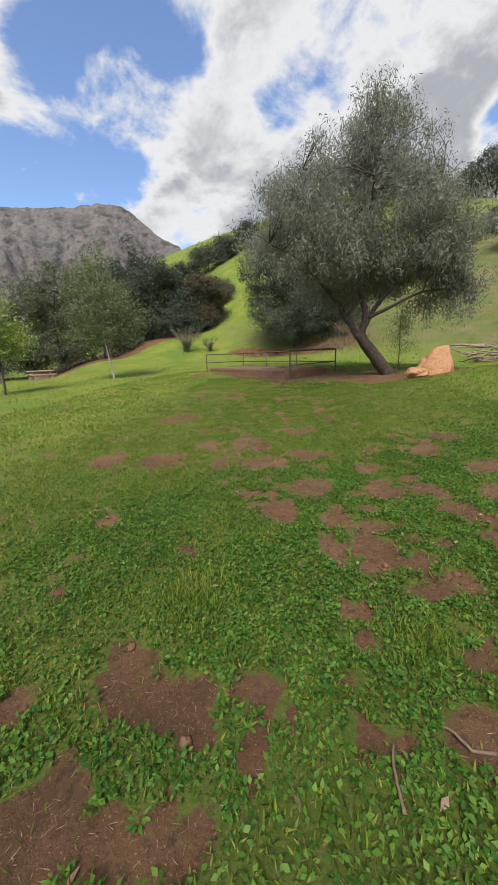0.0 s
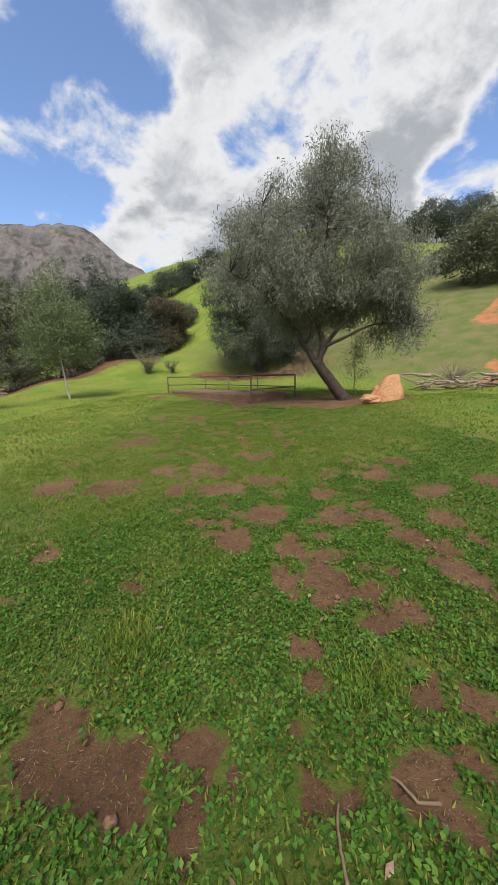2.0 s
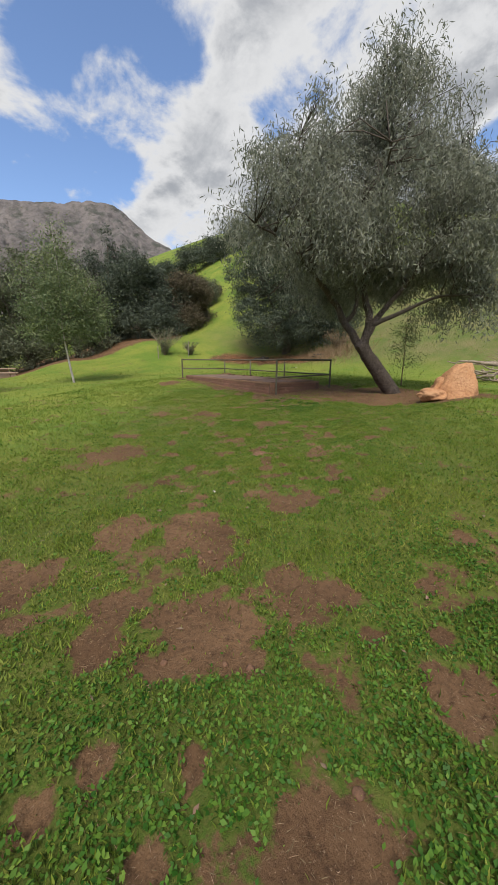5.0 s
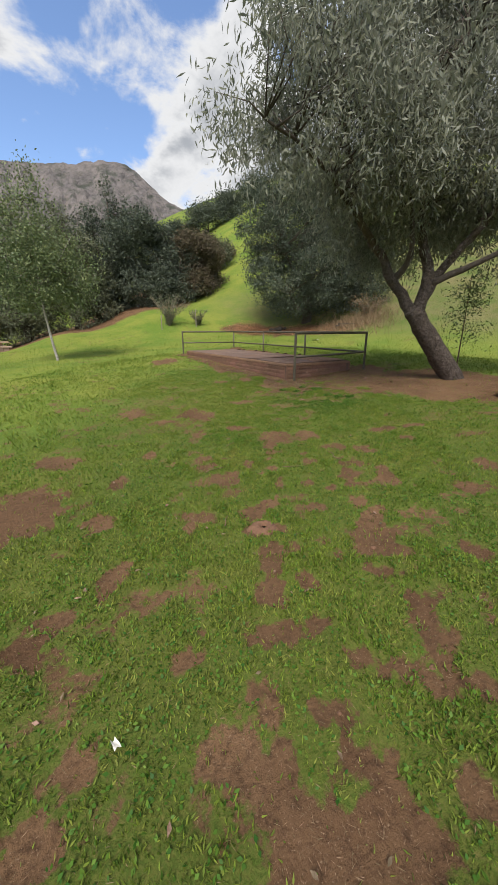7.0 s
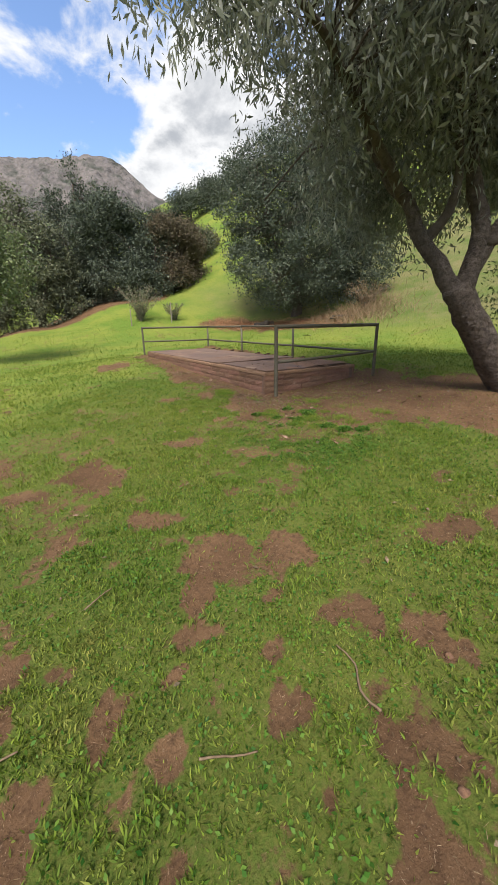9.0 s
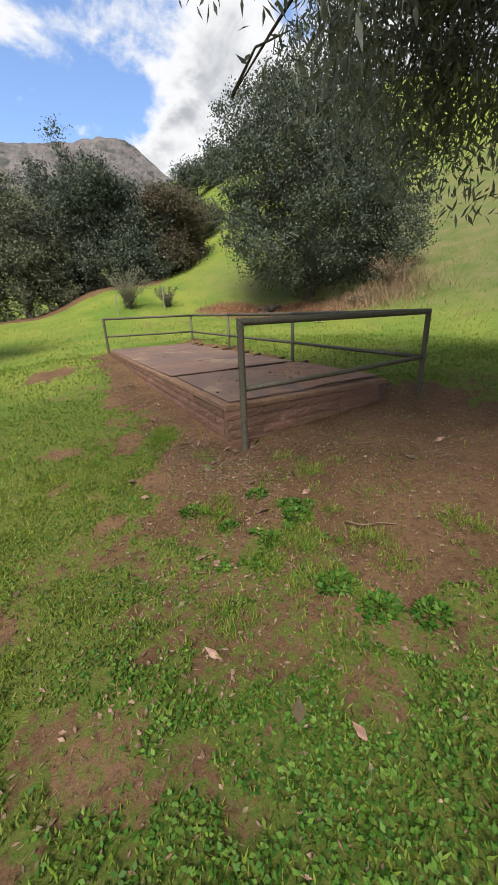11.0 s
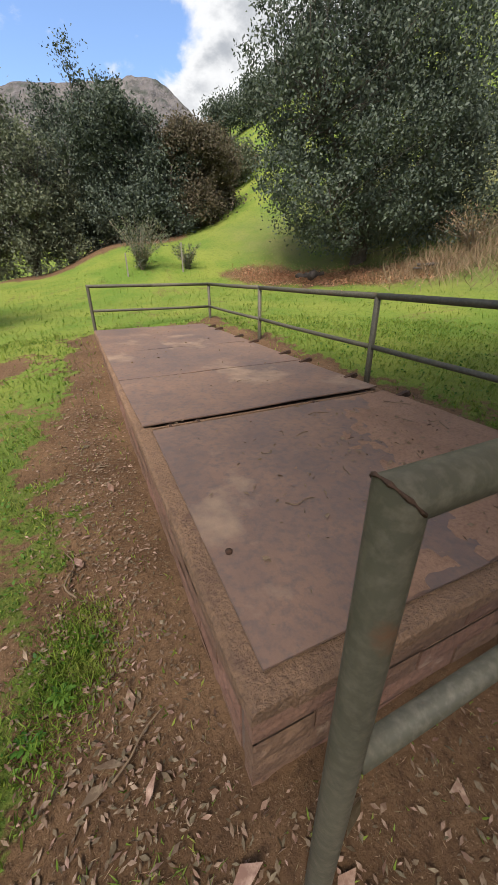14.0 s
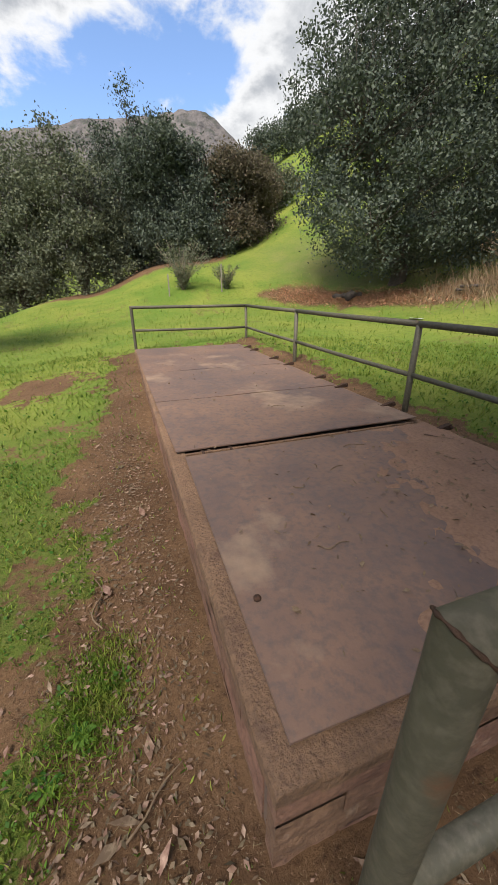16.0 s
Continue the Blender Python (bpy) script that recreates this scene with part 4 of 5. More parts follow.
def build_gum_tree():
    base_at = (3.05, -2.38)
    base = thing("gum_tree", (base_at[0], base_at[1], rz(*base_at) - 0.06), "leaning gum tree with rough grey bark and drooping grey-green leaves", "tree", rz=-30)
    rng = np.random.default_rng(12)
    trunk = Geo()
    limb(trunk, [(0.06, 0, -0.25), (0, 0, 0.02), (-0.42, -0.10, 0.55), (-0.98, -0.25, 1.15), (-1.28, -0.35, 1.55)], 0.27, 0.175, 1, 18, 0.05)
    part("trunk", trunk, M_BARK, base, "thick leaning grey-brown trunk")
    tips = []
    limbs = (
        ([(-1.22, -0.33, 1.40), (-1.62, -0.2, 2.0), (-2.0, -0.05, 2.65), (-2.5, 0.1, 3.5), (-2.9, -0.2, 4.8), (-2.8, -0.5, 6.2)], 0.135, 0.035),
        ([(-1.2, -0.35, 1.42), (-1.02, -0.3, 2.2), (-1.25, -0.2, 3.1), (-1.2, 0.0, 4.6), (-0.9, 0.0, 5.8), (-1.0, -0.2, 6.8)], 0.14, 0.03),
        ([(-1.12, -0.34, 1.6), (-0.75, -0.35, 2.35), (-0.1, -0.4, 3.1), (0.6, -0.2, 4.2), (1.2, -0.1, 5.2), (1.4, -0.2, 6.2)], 0.105, 0.025),
        ([(-0.95, -0.36, 2.05), (-0.3, -0.6, 2.35), (0.5, -0.75, 2.7), (1.5, -0.8, 2.85), (2.4, -0.7, 2.7)], 0.075, 0.02),
        ([(-2.0, -0.05, 2.65), (-2.7, -0.6, 3.2), (-3.5, -1.2, 3.8), (-4.5, -1.9, 4.1)], 0.08, 0.02),
        ([(-1.25, -0.2, 3.1), (-1.6, 0.6, 3.9), (-2.1, 1.3, 4.3), (-2.8, 1.8, 4.1), (-3.7, 2.2, 3.3)], 0.08, 0.006),
        ([(-1.2, 0.0, 4.6), (-1.3, -1.2, 5.2), (-1.6, -2.3, 5.6)], 0.07, 0.02),
        ([(-0.1, -0.4, 3.1), (0.3, 0.9, 4.0), (0.4, 1.9, 4.4), (-0.6, 2.5, 4.3), (-1.6, 2.6, 4.0)], 0.08, 0.02),
        ([(-2.9, -0.2, 4.8), (-3.2, -0.4, 5.4), (-3.3, -0.5, 6.6)], 0.05, 0.015),
        ([(-1.7, -0.15, 2.1), (-1.45, -0.35, 2.6), (-1.7, -0.6, 3.6), (-2.0, -1.2, 4.6)], 0.08, 0.02),
    )
    nodes = []
    for k, (pts, r0, r1) in enumerate(limbs):
        g = Geo()
        out = limb(g, pts, r0, r1, 20 + k, 9, 0.5)
        part("limb", g, M_BARK if k < 3 else M_DARKBARK, base)
        nodes += out[3:]
    nodes = np.array(nodes)
    lobes = ((-1.2, -0.6, 5.8, 2.3, 2.2, 2.3), (1.3, -0.4, 5.0, 1.5, 1.7, 2.0), (-3.1, -0.9, 5.0, 1.8, 1.9, 2.0), (1.7, -0.5, 3.4, 1.3, 1.5, 1.2),
             (-0.9, -0.4, 4.4, 2.7, 2.2, 1.4), (-3.9, -1.5, 4.3, 1.4, 1.5, 1.3), (-2.3, 0.9, 4.0, 1.3, 0.9, 0.9), (-0.8, 1.4, 3.9, 1.2, 1.0, 0.9), (0.6, 1.2, 4.2, 1.2, 1.1, 1.0),
             (-1.9, 2.1, 3.8, 0.9, 0.8, 0.7), (-0.7, 2.4, 3.8, 1.1, 0.8, 0.8), (-1.3, 2.2, 4.5, 1.2, 0.9, 0.8), (0.3, 2.3, 4.2, 1.0, 0.8, 0.9),
             (-1.0, -0.5, 7.7, 1.0, 1.0, 0.9), (0.2, 0.2, 6.9, 1.2, 1.2, 1.1), (-2.5, -0.8, 6.4, 0.9, 0.9, 0.8), (-3.9, -0.6, 5.4, 1.0, 1.1, 0.9))
    hearts = lobe_points(lobes, 185, rng, 0.6)
    centers = hearts[rng.integers(0, len(hearts), 1150)] + rng.normal(size=(1150, 3)) * (0.25, 0.25, 0.22)
    centers = centers[centers[:, 2] > 2.25]
    twigs = Geo()
    leaves_p, leaves_d = [], []
    for k, c in enumerate(centers):
        near = nodes[np.argmin(np.linalg.norm(nodes - c, axis=1) + np.maximum(0, nodes[:, 2] - c[2]) * 0.8)]
        midp = (near + c) / 2 + rng.normal(size=3) * 0.18 + np.array((0, 0, 0.15))
        if k % 2 == 0:
            twigs.tube([near, midp, c + (0, 0, 0.12)], (0.02, 0.011, 0.004), 4, 0, k)
        n = int(rng.integers(75, 150))
        strands = c + rng.normal(size=(6, 3)) * (0.24, 0.24, 0.14)
        s = strands[rng.integers(0, 6, n)]
        drop = rng.random(n)[:, None]
        leaves_p.append(s + rng.normal(size=(n, 3)) * (0.10, 0.10, 0.08) - drop * (0, 0, 0.55))
        d = rng.normal(size=(n, 3)) * 0.6
        d[:, 2] -= 0.75
        leaves_d.append(d)
    part("twig", twigs, M_DARKBARK, base, "fine dark twigs", kind="stuff")
    p, d = np.concatenate(leaves_p), np.concatenate(leaves_d)
    v, q = kites(p, d, rng.uniform(0.085, 0.17, len(p)), rng.uniform(0.020, 0.036, len(p)), rng, 0.06)
    part("crown", array_mesh("crown", v, q), M_EUCLEAF, base, "drooping narrow grey-green leaves", kind="stuff")


def round_tree(name, place, label, lobes, leaf_mat, bark, trunk, clumps, per, leaf, seed, spread=0.4, leaf_w=0.5, droop=0.0, group="", shell=0.72, twig_every=3, rz_=0.0, twig_r=1.0):
    """A broad tree: trunk and limbs, and a crown of many small leaves in clumps."""
    rng = np.random.default_rng(seed)
    base = thing(name, place, label, "tree", group, rz_)
    g = Geo()
    nodes = []
    for k, (pts, r0, r1) in enumerate(trunk):
        nodes += limb(g, pts, r0, r1, seed + k, 8)[2:]
    nodes = np.array(nodes)
    c = lobe_points(lobes, clumps, rng, shell)
    c = c[c[:, 2] > 0.25]
    tw = Geo()
    for k in range(0, len(c), twig_every):
        near = nodes[np.argmin(np.linalg.norm(nodes - c[k], axis=1))]
        tw.tube([near, (near + c[k]) / 2 + rng.normal(size=3) * 0.2, c[k]], (0.022 * twig_r, 0.012 * twig_r, 0.004), 4, 0, k)
    part("trunk", g, bark, base)
    part("twig", tw, M_DARKBARK, base, kind="stuff")
    n = len(c) * per
    idx = np.repeat(np.arange(len(c)), per)
    size = rng.uniform(0.6, 1.5, len(c))[idx][:, None]
    p = c[idx] + rng.normal(size=(n, 3)) * spread * size * (1, 1, 0.75)
    p[:, 2] = np.maximum(p[:, 2], 0.05)
    d = rng.normal(size=(n, 3))
    d[:, 2] += 0.25 - droop
    ln = rng.uniform(0.7, 1.3, n) * leaf
    v, q = kites(p, d, ln, ln * leaf_w, rng, 0.08)
    part("crown", array_mesh("crown", v, q), leaf_mat, base, "", kind="stuff")
    return base


build_gum_tree()

OAK = (10.6, 12.5)
round_tree("oak_tree", (*OAK, rz(*OAK) - 0.1), "dense dark evergreen oak with foliage reaching the ground", [tuple(1.1 * c for c in lobe) for lobe in (
    (0, 0, 4.2, 4.0, 3.8, 3.7), (-1.2, -0.6, 2.4, 3.0, 3.0, 2.0), (1.0, 0.4, 7.2, 2.7, 2.7, 2.7), (-1.8, 0.6, 5.4, 2.3, 2.4, 2.5), (1.8, -1.5, 2.3, 2.6, 2.6, 1.9), (2.8, 0.5, 5.2, 2.0, 2.4, 2.6), (3.0, -1.6, 3.8, 1.8, 1.8, 2.3))],
    M_OAKLEAF, M_DARKBARK, (([(0, 0, -0.4), (0.1, 0, 1.2), (0.3, 0.1, 3.0), (0.6, 0.2, 5.5), (0.8, 0.3, 8.2)], 0.38, 0.05),
                            ([(0.1, 0, 1.2), (-1.2, -0.4, 2.6), (-2.4, -0.6, 4.2)], 0.2, 0.04), ([(0.2, 0, 1.8), (1.6, -0.6, 3.0), (2.6, -0.8, 4.8)], 0.2, 0.04),
                            ([(0, 0, 0.6), (-1.5, -1.0, 0.9), (-2.6, -1.6, 1.6)], 0.14, 0.03)),
    1300, 98, 0.115, 31, 0.23, 0.55, shell=0.62)


def bank_trees():
    """The row of oaks along the bank."""
    spec = (  # x, y, height, spread, leaf kind, seed
        (-27.5, 31.0, 9.0, 5.0, 0, 12), (-21.5, 30.0, 8.6, 4.8, 0, 10), (-16.5, 30.0, 8.5, 4.5, 1, 1), (-11.8, 29.0, 8.4, 4.2, 0, 2), (-8.2, 29.5, 9.2, 3.8, 1, 3), (-5.6, 27.2, 9.9, 3.4, 1, 4),
        (-2.2, 26.6, 8.8, 3.5, 1, 13), (0.2, 29.0, 9.0, 3.4, 0, 5), (1.8, 29.5, 10.6, 2.9, 0, 11), (3.6, 25.6, 7.4, 3.2, 0, 6), (5.7, 24.4, 6.2, 2.5, 0, 7), (7.6, 24.0, 5.2, 1.9, 2, 8), (9.0, 25.6, 4.2, 1.6, 2, 9))
    for x, y, h, s, kind, seed in spec:
        rng = np.random.default_rng(200 + seed)
        lobes = [(0, 0, h * 0.42, s * 0.7, s * 0.6, h * 0.36), (0, -s * 0.4, h * 0.2, s * 0.9, s * 0.5, h * 0.18)]
        for k in range(13):
            a, up = rng.uniform(0, 2 * math.pi), rng.uniform(0.2, 0.85)
            far = s * 0.72 * math.cos((up - 0.4) * 1.6)
            lobes.append((math.cos(a) * far, math.sin(a) * far * 0.8, h * up, s * rng.uniform(0.22, 0.42), s * rng.uniform(0.22, 0.4), h * rng.uniform(0.08, 0.16)))
        lobes.append((rng.uniform(-0.5, 0.5), 0, h * 0.9, s * 0.25, s * 0.25, h * 0.12))
        trunk = [([(0, 0, -0.5), (rng.uniform(-0.4, 0.4), 0, h * 0.2), (rng.uniform(-0.8, 0.8), 0.2, h * 0.45), (0.1, 0, h * 0.85)], 0.3, 0.04)]
        for k in range(4):
            a = rng.uniform(0, 2 * math.pi)
            trunk.append(([(0, 0, h * 0.1), (math.cos(a) * s * 0.35, math.sin(a) * s * 0.3, h * 0.3), (math.cos(a) * s * 0.65, math.sin(a) * s * 0.5, h * 0.55)], 0.16, 0.03))
        mat = (M_OAKLEAF, M_OAKLEAF2, M_BROWNLEAF)[kind]
        label = ("dark green evergreen oak on the shaded bank", "grey-green oak with loose outer twigs on the bank", "brownish half-bare tree at the end of the bank")[kind]
        round_tree("bank_oak", (x, y, rz(x, y) - 0.1), label, lobes, mat, M_DARKBARK, trunk, 430, 60, 0.165, 300 + seed, 0.27, 0.55, group="oaks along the bank")


bank_trees()


def hill_trees():
    for k, (x, y, h, s, mat) in enumerate(((33.5, 5.5, 6.5, 4.0, 1), (35.5, 2.2, 8.0, 5.0, 1), (63.0, 25.0, 7.0, 6.0, 0), (66.0, 21.0, 7.5, 6.0, 0), (61.0, 29.0, 4.0, 4.0, 0), (41.0, 12.7, 2.6, 1.8, 1),
                                        (19.2, 47.0, 4.2, 3.2, 0), (22.5, 46.5, 3.6, 2.6, 0), (15.6, 48.0, 3.4, 2.6, 0), (40.0, -2.0, 8.0, 5.0, 0), (26.0, 45.0, 3.6, 2.6, 0), (30.0, 12.5, 1.8, 1.3, 1), (26.0, 30.0, 3.5, 2.6, 0))):
        rng = np.random.default_rng(500 + k)
        lobes = [(0, 0, h * 0.5, s, s * 0.9, h * 0.48)] + [(rng.uniform(-0.6, 0.6) * s, rng.uniform(-0.5, 0.5) * s, h * rng.uniform(0.35, 0.8), s * 0.45, s * 0.45, h * 0.25) for _ in range(4)]
        trunk = [([(0, 0, -0.6), (0.1, 0, h * 0.3), (0.2, 0.1, h * 0.8)], 0.16, 0.03), ([(0, 0, h * 0.1), (-s * 0.5, 0, h * 0.5)], 0.08, 0.02)]
        round_tree("hill_oak", (x, y, rz(x, y) - 0.15), "dark rounded oak on the grassy hill", lobes, (M_OAKLEAF, M_OAKLEAF2)[mat], M_DARKBARK, trunk, int(110 + 12 * h * s / 2), 48, 0.24, 520 + k, 0.36, 0.5, group="oaks on the hill")


hill_trees()


def slope_bushes():
    """Dark bushes that close the gap between the bank and the hill."""
    for k, (x, y, h, s) in enumerate(((9.9, 29.8, 3.8, 1.9), (11.2, 29.3, 3.3, 1.7), (12.5, 29.6, 2.8, 1.6), (13.6, 31.0, 2.4, 1.5))):
        rng = np.random.default_rng(560 + k)
        lobes = [(0, 0, h * 0.45, s * 0.8, s * 0.8, h * 0.42)] + [(rng.uniform(-0.7, 0.7) * s, rng.uniform(-0.6, 0.6) * s, h * rng.uniform(0.3, 0.85), s * 0.4, s * 0.4, h * 0.2) for _ in range(6)]
        trunk = [([(0, 0, -0.5), (0.1, 0, h * 0.3), (0.1, 0.1, h * 0.8)], 0.09, 0.02), ([(0, 0, h * 0.1), (-s * 0.5, 0, h * 0.5)], 0.05, 0.015)]
        round_tree("bush", (x, y, rz(x, y) - 0.1), "dull green bush in the fold of the hillside", lobes, (M_OAKLEAF2, M_BROWNLEAF)[k % 2], M_DARKBARK, trunk, 120, 46, 0.17, 570 + k, 0.26, 0.5, group="bushes in the fold of the hill")


slope_bushes()

# young pale-barked tree on the lawn
SAP = (-4.57, 9.7)
round_tree("lawn_tree", (*SAP, rz(*SAP) - 0.05), "slender pale-barked young tree with thin grey-green crown", (
    (-0.5, 0, 4.2, 1.6, 1.6, 1.8), (0.6, 0.2, 3.4, 1.2, 1.3, 1.2), (-1.2, 0, 2.8, 1.0, 1.1, 0.9), (0.3, 0, 2.6, 1.1, 1.1, 0.7), (-0.2, 0, 6.0, 0.55, 0.55, 1.1)),
    M_SAPLEAF, M_WHITEBARK, (([(0.02, 0, -0.3), (0, 0, 0.0), (-0.16, 0, 1.2), (-0.3, 0.05, 2.6), (-0.2, 0, 4.4), (-0.3, 0, 7.0)], 0.075, 0.012),
                             ([(-0.3, 0.05, 2.6), (-1.0, 0.1, 3.3), (-1.7, 0.1, 4.2)], 0.04, 0.01), ([(-0.28, 0, 2.9), (0.5, 0, 3.6), (1.2, 0.1, 4.6)], 0.04, 0.01)),
    340, 52, 0.10, 41, 0.25, 0.5, 0.2, rz_=-31, twig_every=2, twig_r=0.4)
LIME = (-9.6, 7.6)
round_tree("lime_tree", (*LIME, rz(*LIME) - 0.05), "young tree with fresh yellow-green leaves", ((-0.2, 0, 2.9, 1.3, 1.3, 1.4), (0.4, 0, 2.3, 0.9, 0.9, 0.8)), M_LIMELEAF, M_DARKBARK,
           (([(0, 0, -0.3), (0.05, 0, 1.2), (0, 0, 3.6)], 0.06, 0.012),), 150, 50, 0.10, 43, 0.22, 0.6, 0.2, twig_every=2, twig_r=0.4)
TRUNKSAP = (5.2, -1.2)
round_tree("seedling_tree", (*TRUNKSAP, rz(*TRUNKSAP) - 0.05), "thin green seedling tree tied near the gum tree", ((0, 0, 1.5, 0.6, 0.6, 0.9), (0.15, 0, 2.2, 0.35, 0.35, 0.5)), M_SAPLEAF, M_TWIG,
           (([(0, 0, -0.2), (0.02, 0, 1.0), (0, 0, 2.4)], 0.025, 0.008),), 50, 30, 0.07, 44, 0.16, 0.45, 0.4, twig_every=2, twig_r=0.25)


def build_shrub(name, place, label, h, s, stems, per, leaf, mat, seed):
    rng = np.random.default_rng(seed)
    base = thing(name, (*place, rz(*place) - 0.03), label, "shrub")
    g, pts = Geo(), []
    for k in range(stems):
        a, r = rng.uniform(0, 2 * math.pi), s * rng.uniform(0.3, 1.0)
        tip = np.array((math.cos(a) * r, math.sin(a) * r, h * rng.uniform(0.55, 1.0)))
        out = limb(g, [(0, 0, -0.1), tip * (0.3, 0.3, 0.45), tip], 0.016, 0.004, seed + k, 5)
        pts += out[2:]
    part("stem", g, M_DEADWOOD, base)
    pts = np.array(pts)
    n = len(pts) * per
    p = pts[rng.integers(0, len(pts), n)] + rng.normal(size=(n, 3)) * 0.07 * (h / 1.5)
    v, q = kites(p, rng.normal(size=(n, 3)) + (0, 0, 0.5), rng.uniform(0.7, 1.3, n) * leaf, leaf * 0.4, rng, 0.05)
    part("foliage", array_mesh("foliage", v, q), mat, base, kind="stuff")
    return base


def build_stake(place, h):
    base = thing("stake", (*place, rz(*place)), "weathered pale wooden stake beside a shrub", "stake", "plant stakes")
    g = Geo().box((-0.025, -0.02, -0.2), (0.025, 0.02, h), 0.008)
    part("shaft", g, M_STAKE, base, smooth=False)


build_shrub("shrub", (2.7, 17.2), "loose grey-green shrub with bare outer stems", 2.0, 1.4, 60, 5, 0.11, M_OAKLEAF2, 61)
build_shrub("shrub", (4.7, 16.9), "small grey-green shrub beside a stake", 1.0, 0.8, 34, 6, 0.09, M_OAKLEAF2, 62)
build_stake((2.0, 16.6), 0.9)
build_stake((4.35, 16.5), 1.15)
build_shrub("shrub", (12.6, 9.0), "pale dry shrub at the foot of the oak", 1.3, 1.5, 60, 5, 0.09, M_STRAW, 63)
build_shrub("shrub", (12.1, -2.4), "bare grey brushwood bush beside the branch pile", 1.2, 1.5, 90, 1, 0.06, M_DEADWOOD, 64)


# ---------------------------------------------------------------- boulders, wood, tables
def boulder_mesh(size, seed, shape=None, rough=0.25, levels=4):
    bm = bmesh.new()
    bmesh.ops.create_icosphere(bm, subdivisions=levels, radius=1.0)
    for v in bm.verts:
        p = v.co.copy()
        if shape:
            p = shape(p)
        n = noise.fractal(p * 1.6 + Vector((seed, 0, 0)), 1.0, 2.0, 5)
        v.co = Vector((p.x * size[0], p.y * size[1], p.z * size[2])) * (1 + n * rough)
    me = bpy.data.meshes.new("boulder")
    bm.to_mesh(me)
    bm.free()
    me.polygons.foreach_set("use_smooth", [True] * len(me.polygons))
    return me


def wedge(p):
    q = Vector(p)
    q = Vector([max(-0.78, min(0.78, c)) for c in q]) / 0.78
    k = 1.0 - 0.56 * (q.z + 1) / 2
    return Vector((q.x * k + 0.12 * q.z, q.y * k, q.z))


def build_boulder():
    x, y = 2.55, -4.45
    base = thing("boulder", (x, y, rz(x, y)), "orange sandstone boulder split in two beside the tree", "boulder", rz=-50)
    big = part("main_stone", boulder_mesh((0.56, 0.46, 0.50), 3.0, wedge, 0.16), M_ROCK, base)
    big.location = (0.12, 0.0, 0.36)
    small = part("fallen_slab", boulder_mesh((0.34, 0.34, 0.17), 9.0, None, 0.3), M_ROCK, base)
    small.location = (-0.46, -0.25, 0.10)
    side = part("side_slab", boulder_mesh((0.34, 0.40, 0.32), 5.0, wedge, 0.2), M_ROCK, base)
    side.location = (-0.2, 0.06, 0.24)


build_boulder()


def build_branch_pile():
    x, y = 10.9, -3.5
    base = thing("branch_pile", (x, y, rz(x, y)), "heap of dead grey branches cleared onto the grass", "branch pile", rz=-62)
    rng = np.random.default_rng(88)
    for k in range(70):
        n = int(rng.integers(3, 6))
        start = np.array((rng.uniform(-2.3, 2.8), rng.uniform(-0.8, 0.8), rng.uniform(0.02, 0.75)))
        a = rng.normal(0, 0.5) + (math.pi if rng.random() < 0.5 else 0)
        ln = rng.uniform(0.8, 2.2) / n
        pts, d = [start], np.array((math.cos(a), math.sin(a), rng.uniform(-0.15, 0.15)))
        for _ in range(n):
            d = d + rng.normal(size=3) * (0.3, 0.3, 0.2)
            d /= np.linalg.norm(d)
            q = pts[-1] + d * ln
            q[2] = max(0.03, min(q[2], 0.8))
            pts.append(q)
        r = rng.uniform(0.015, 0.06) if k > 10 else rng.uniform(0.07, 0.11)
        g = Geo()
        limb(g, pts, r, r * 0.4, 900 + k, 6)
        part("branch", g, M_DEADWOOD, base)


build_branch_pile()


def build_log(place, length, r, az, label):
    base = thing("log", (*place, rz(*place)), label, "log", "fallen logs", az)
    g = Geo()
    limb(g, [(-length / 2, 0, r * 0.7), (0, r * 0.5, r * 0.9), (length / 2, 0, r * 0.6)], r, r * 0.75, int(length * 100), 10)
    part("wood", g, M_DARKBARK, base)


build_log((8.7, 12.5), 0.9, 0.16, 20, "short dark rotten log in oak litter")
build_log((8.4, 12.9), 0.6, 0.12, -35, "stubby broken log end in oak litter")
build_log((11.4, 8.6), 2.4, 0.05, -30, "bent fallen oak limb on litter")
build_log((10.9, 9.2), 1.8, 0.04, 15, "thin fallen oak limb on litter")


def build_table(place, az, label):
    base = thing("picnic_table", (*place, rz(*place)), label, "picnic table", "concrete picnic tables", az)
    part("tabletop", Geo().box((-0.95, -0.42, 0.68), (0.95, 0.42, 0.76), 0.02), M_CONCRETE, base, smooth=False)
    part("pedestal", Geo().box((-0.55, -0.22, -0.1), (0.55, 0.22, 0.68), 0.03), M_CONCRETE, base, smooth=False)
    for s in (-1, 1):
        bench = part("bench", Geo().box((-0.95, -0.15, 0.38), (0.95, 0.15, 0.46), 0.02), M_CONCRETE, base, smooth=False)
        bench.location = (0, s * 0.78, 0)
        for q in (-0.6, 0.6):
            part("bench_leg", Geo().box((q - 0.16, -0.1, -0.1), (q + 0.16, 0.1, 0.38), 0.02), M_CONCRETE, bench, smooth=False)


build_table((-7.9, 23.6), 15, "tan concrete picnic table with two benches on grass")
build_table((-11.6, 22.5), 40, "tan concrete picnic table far across the lawn")


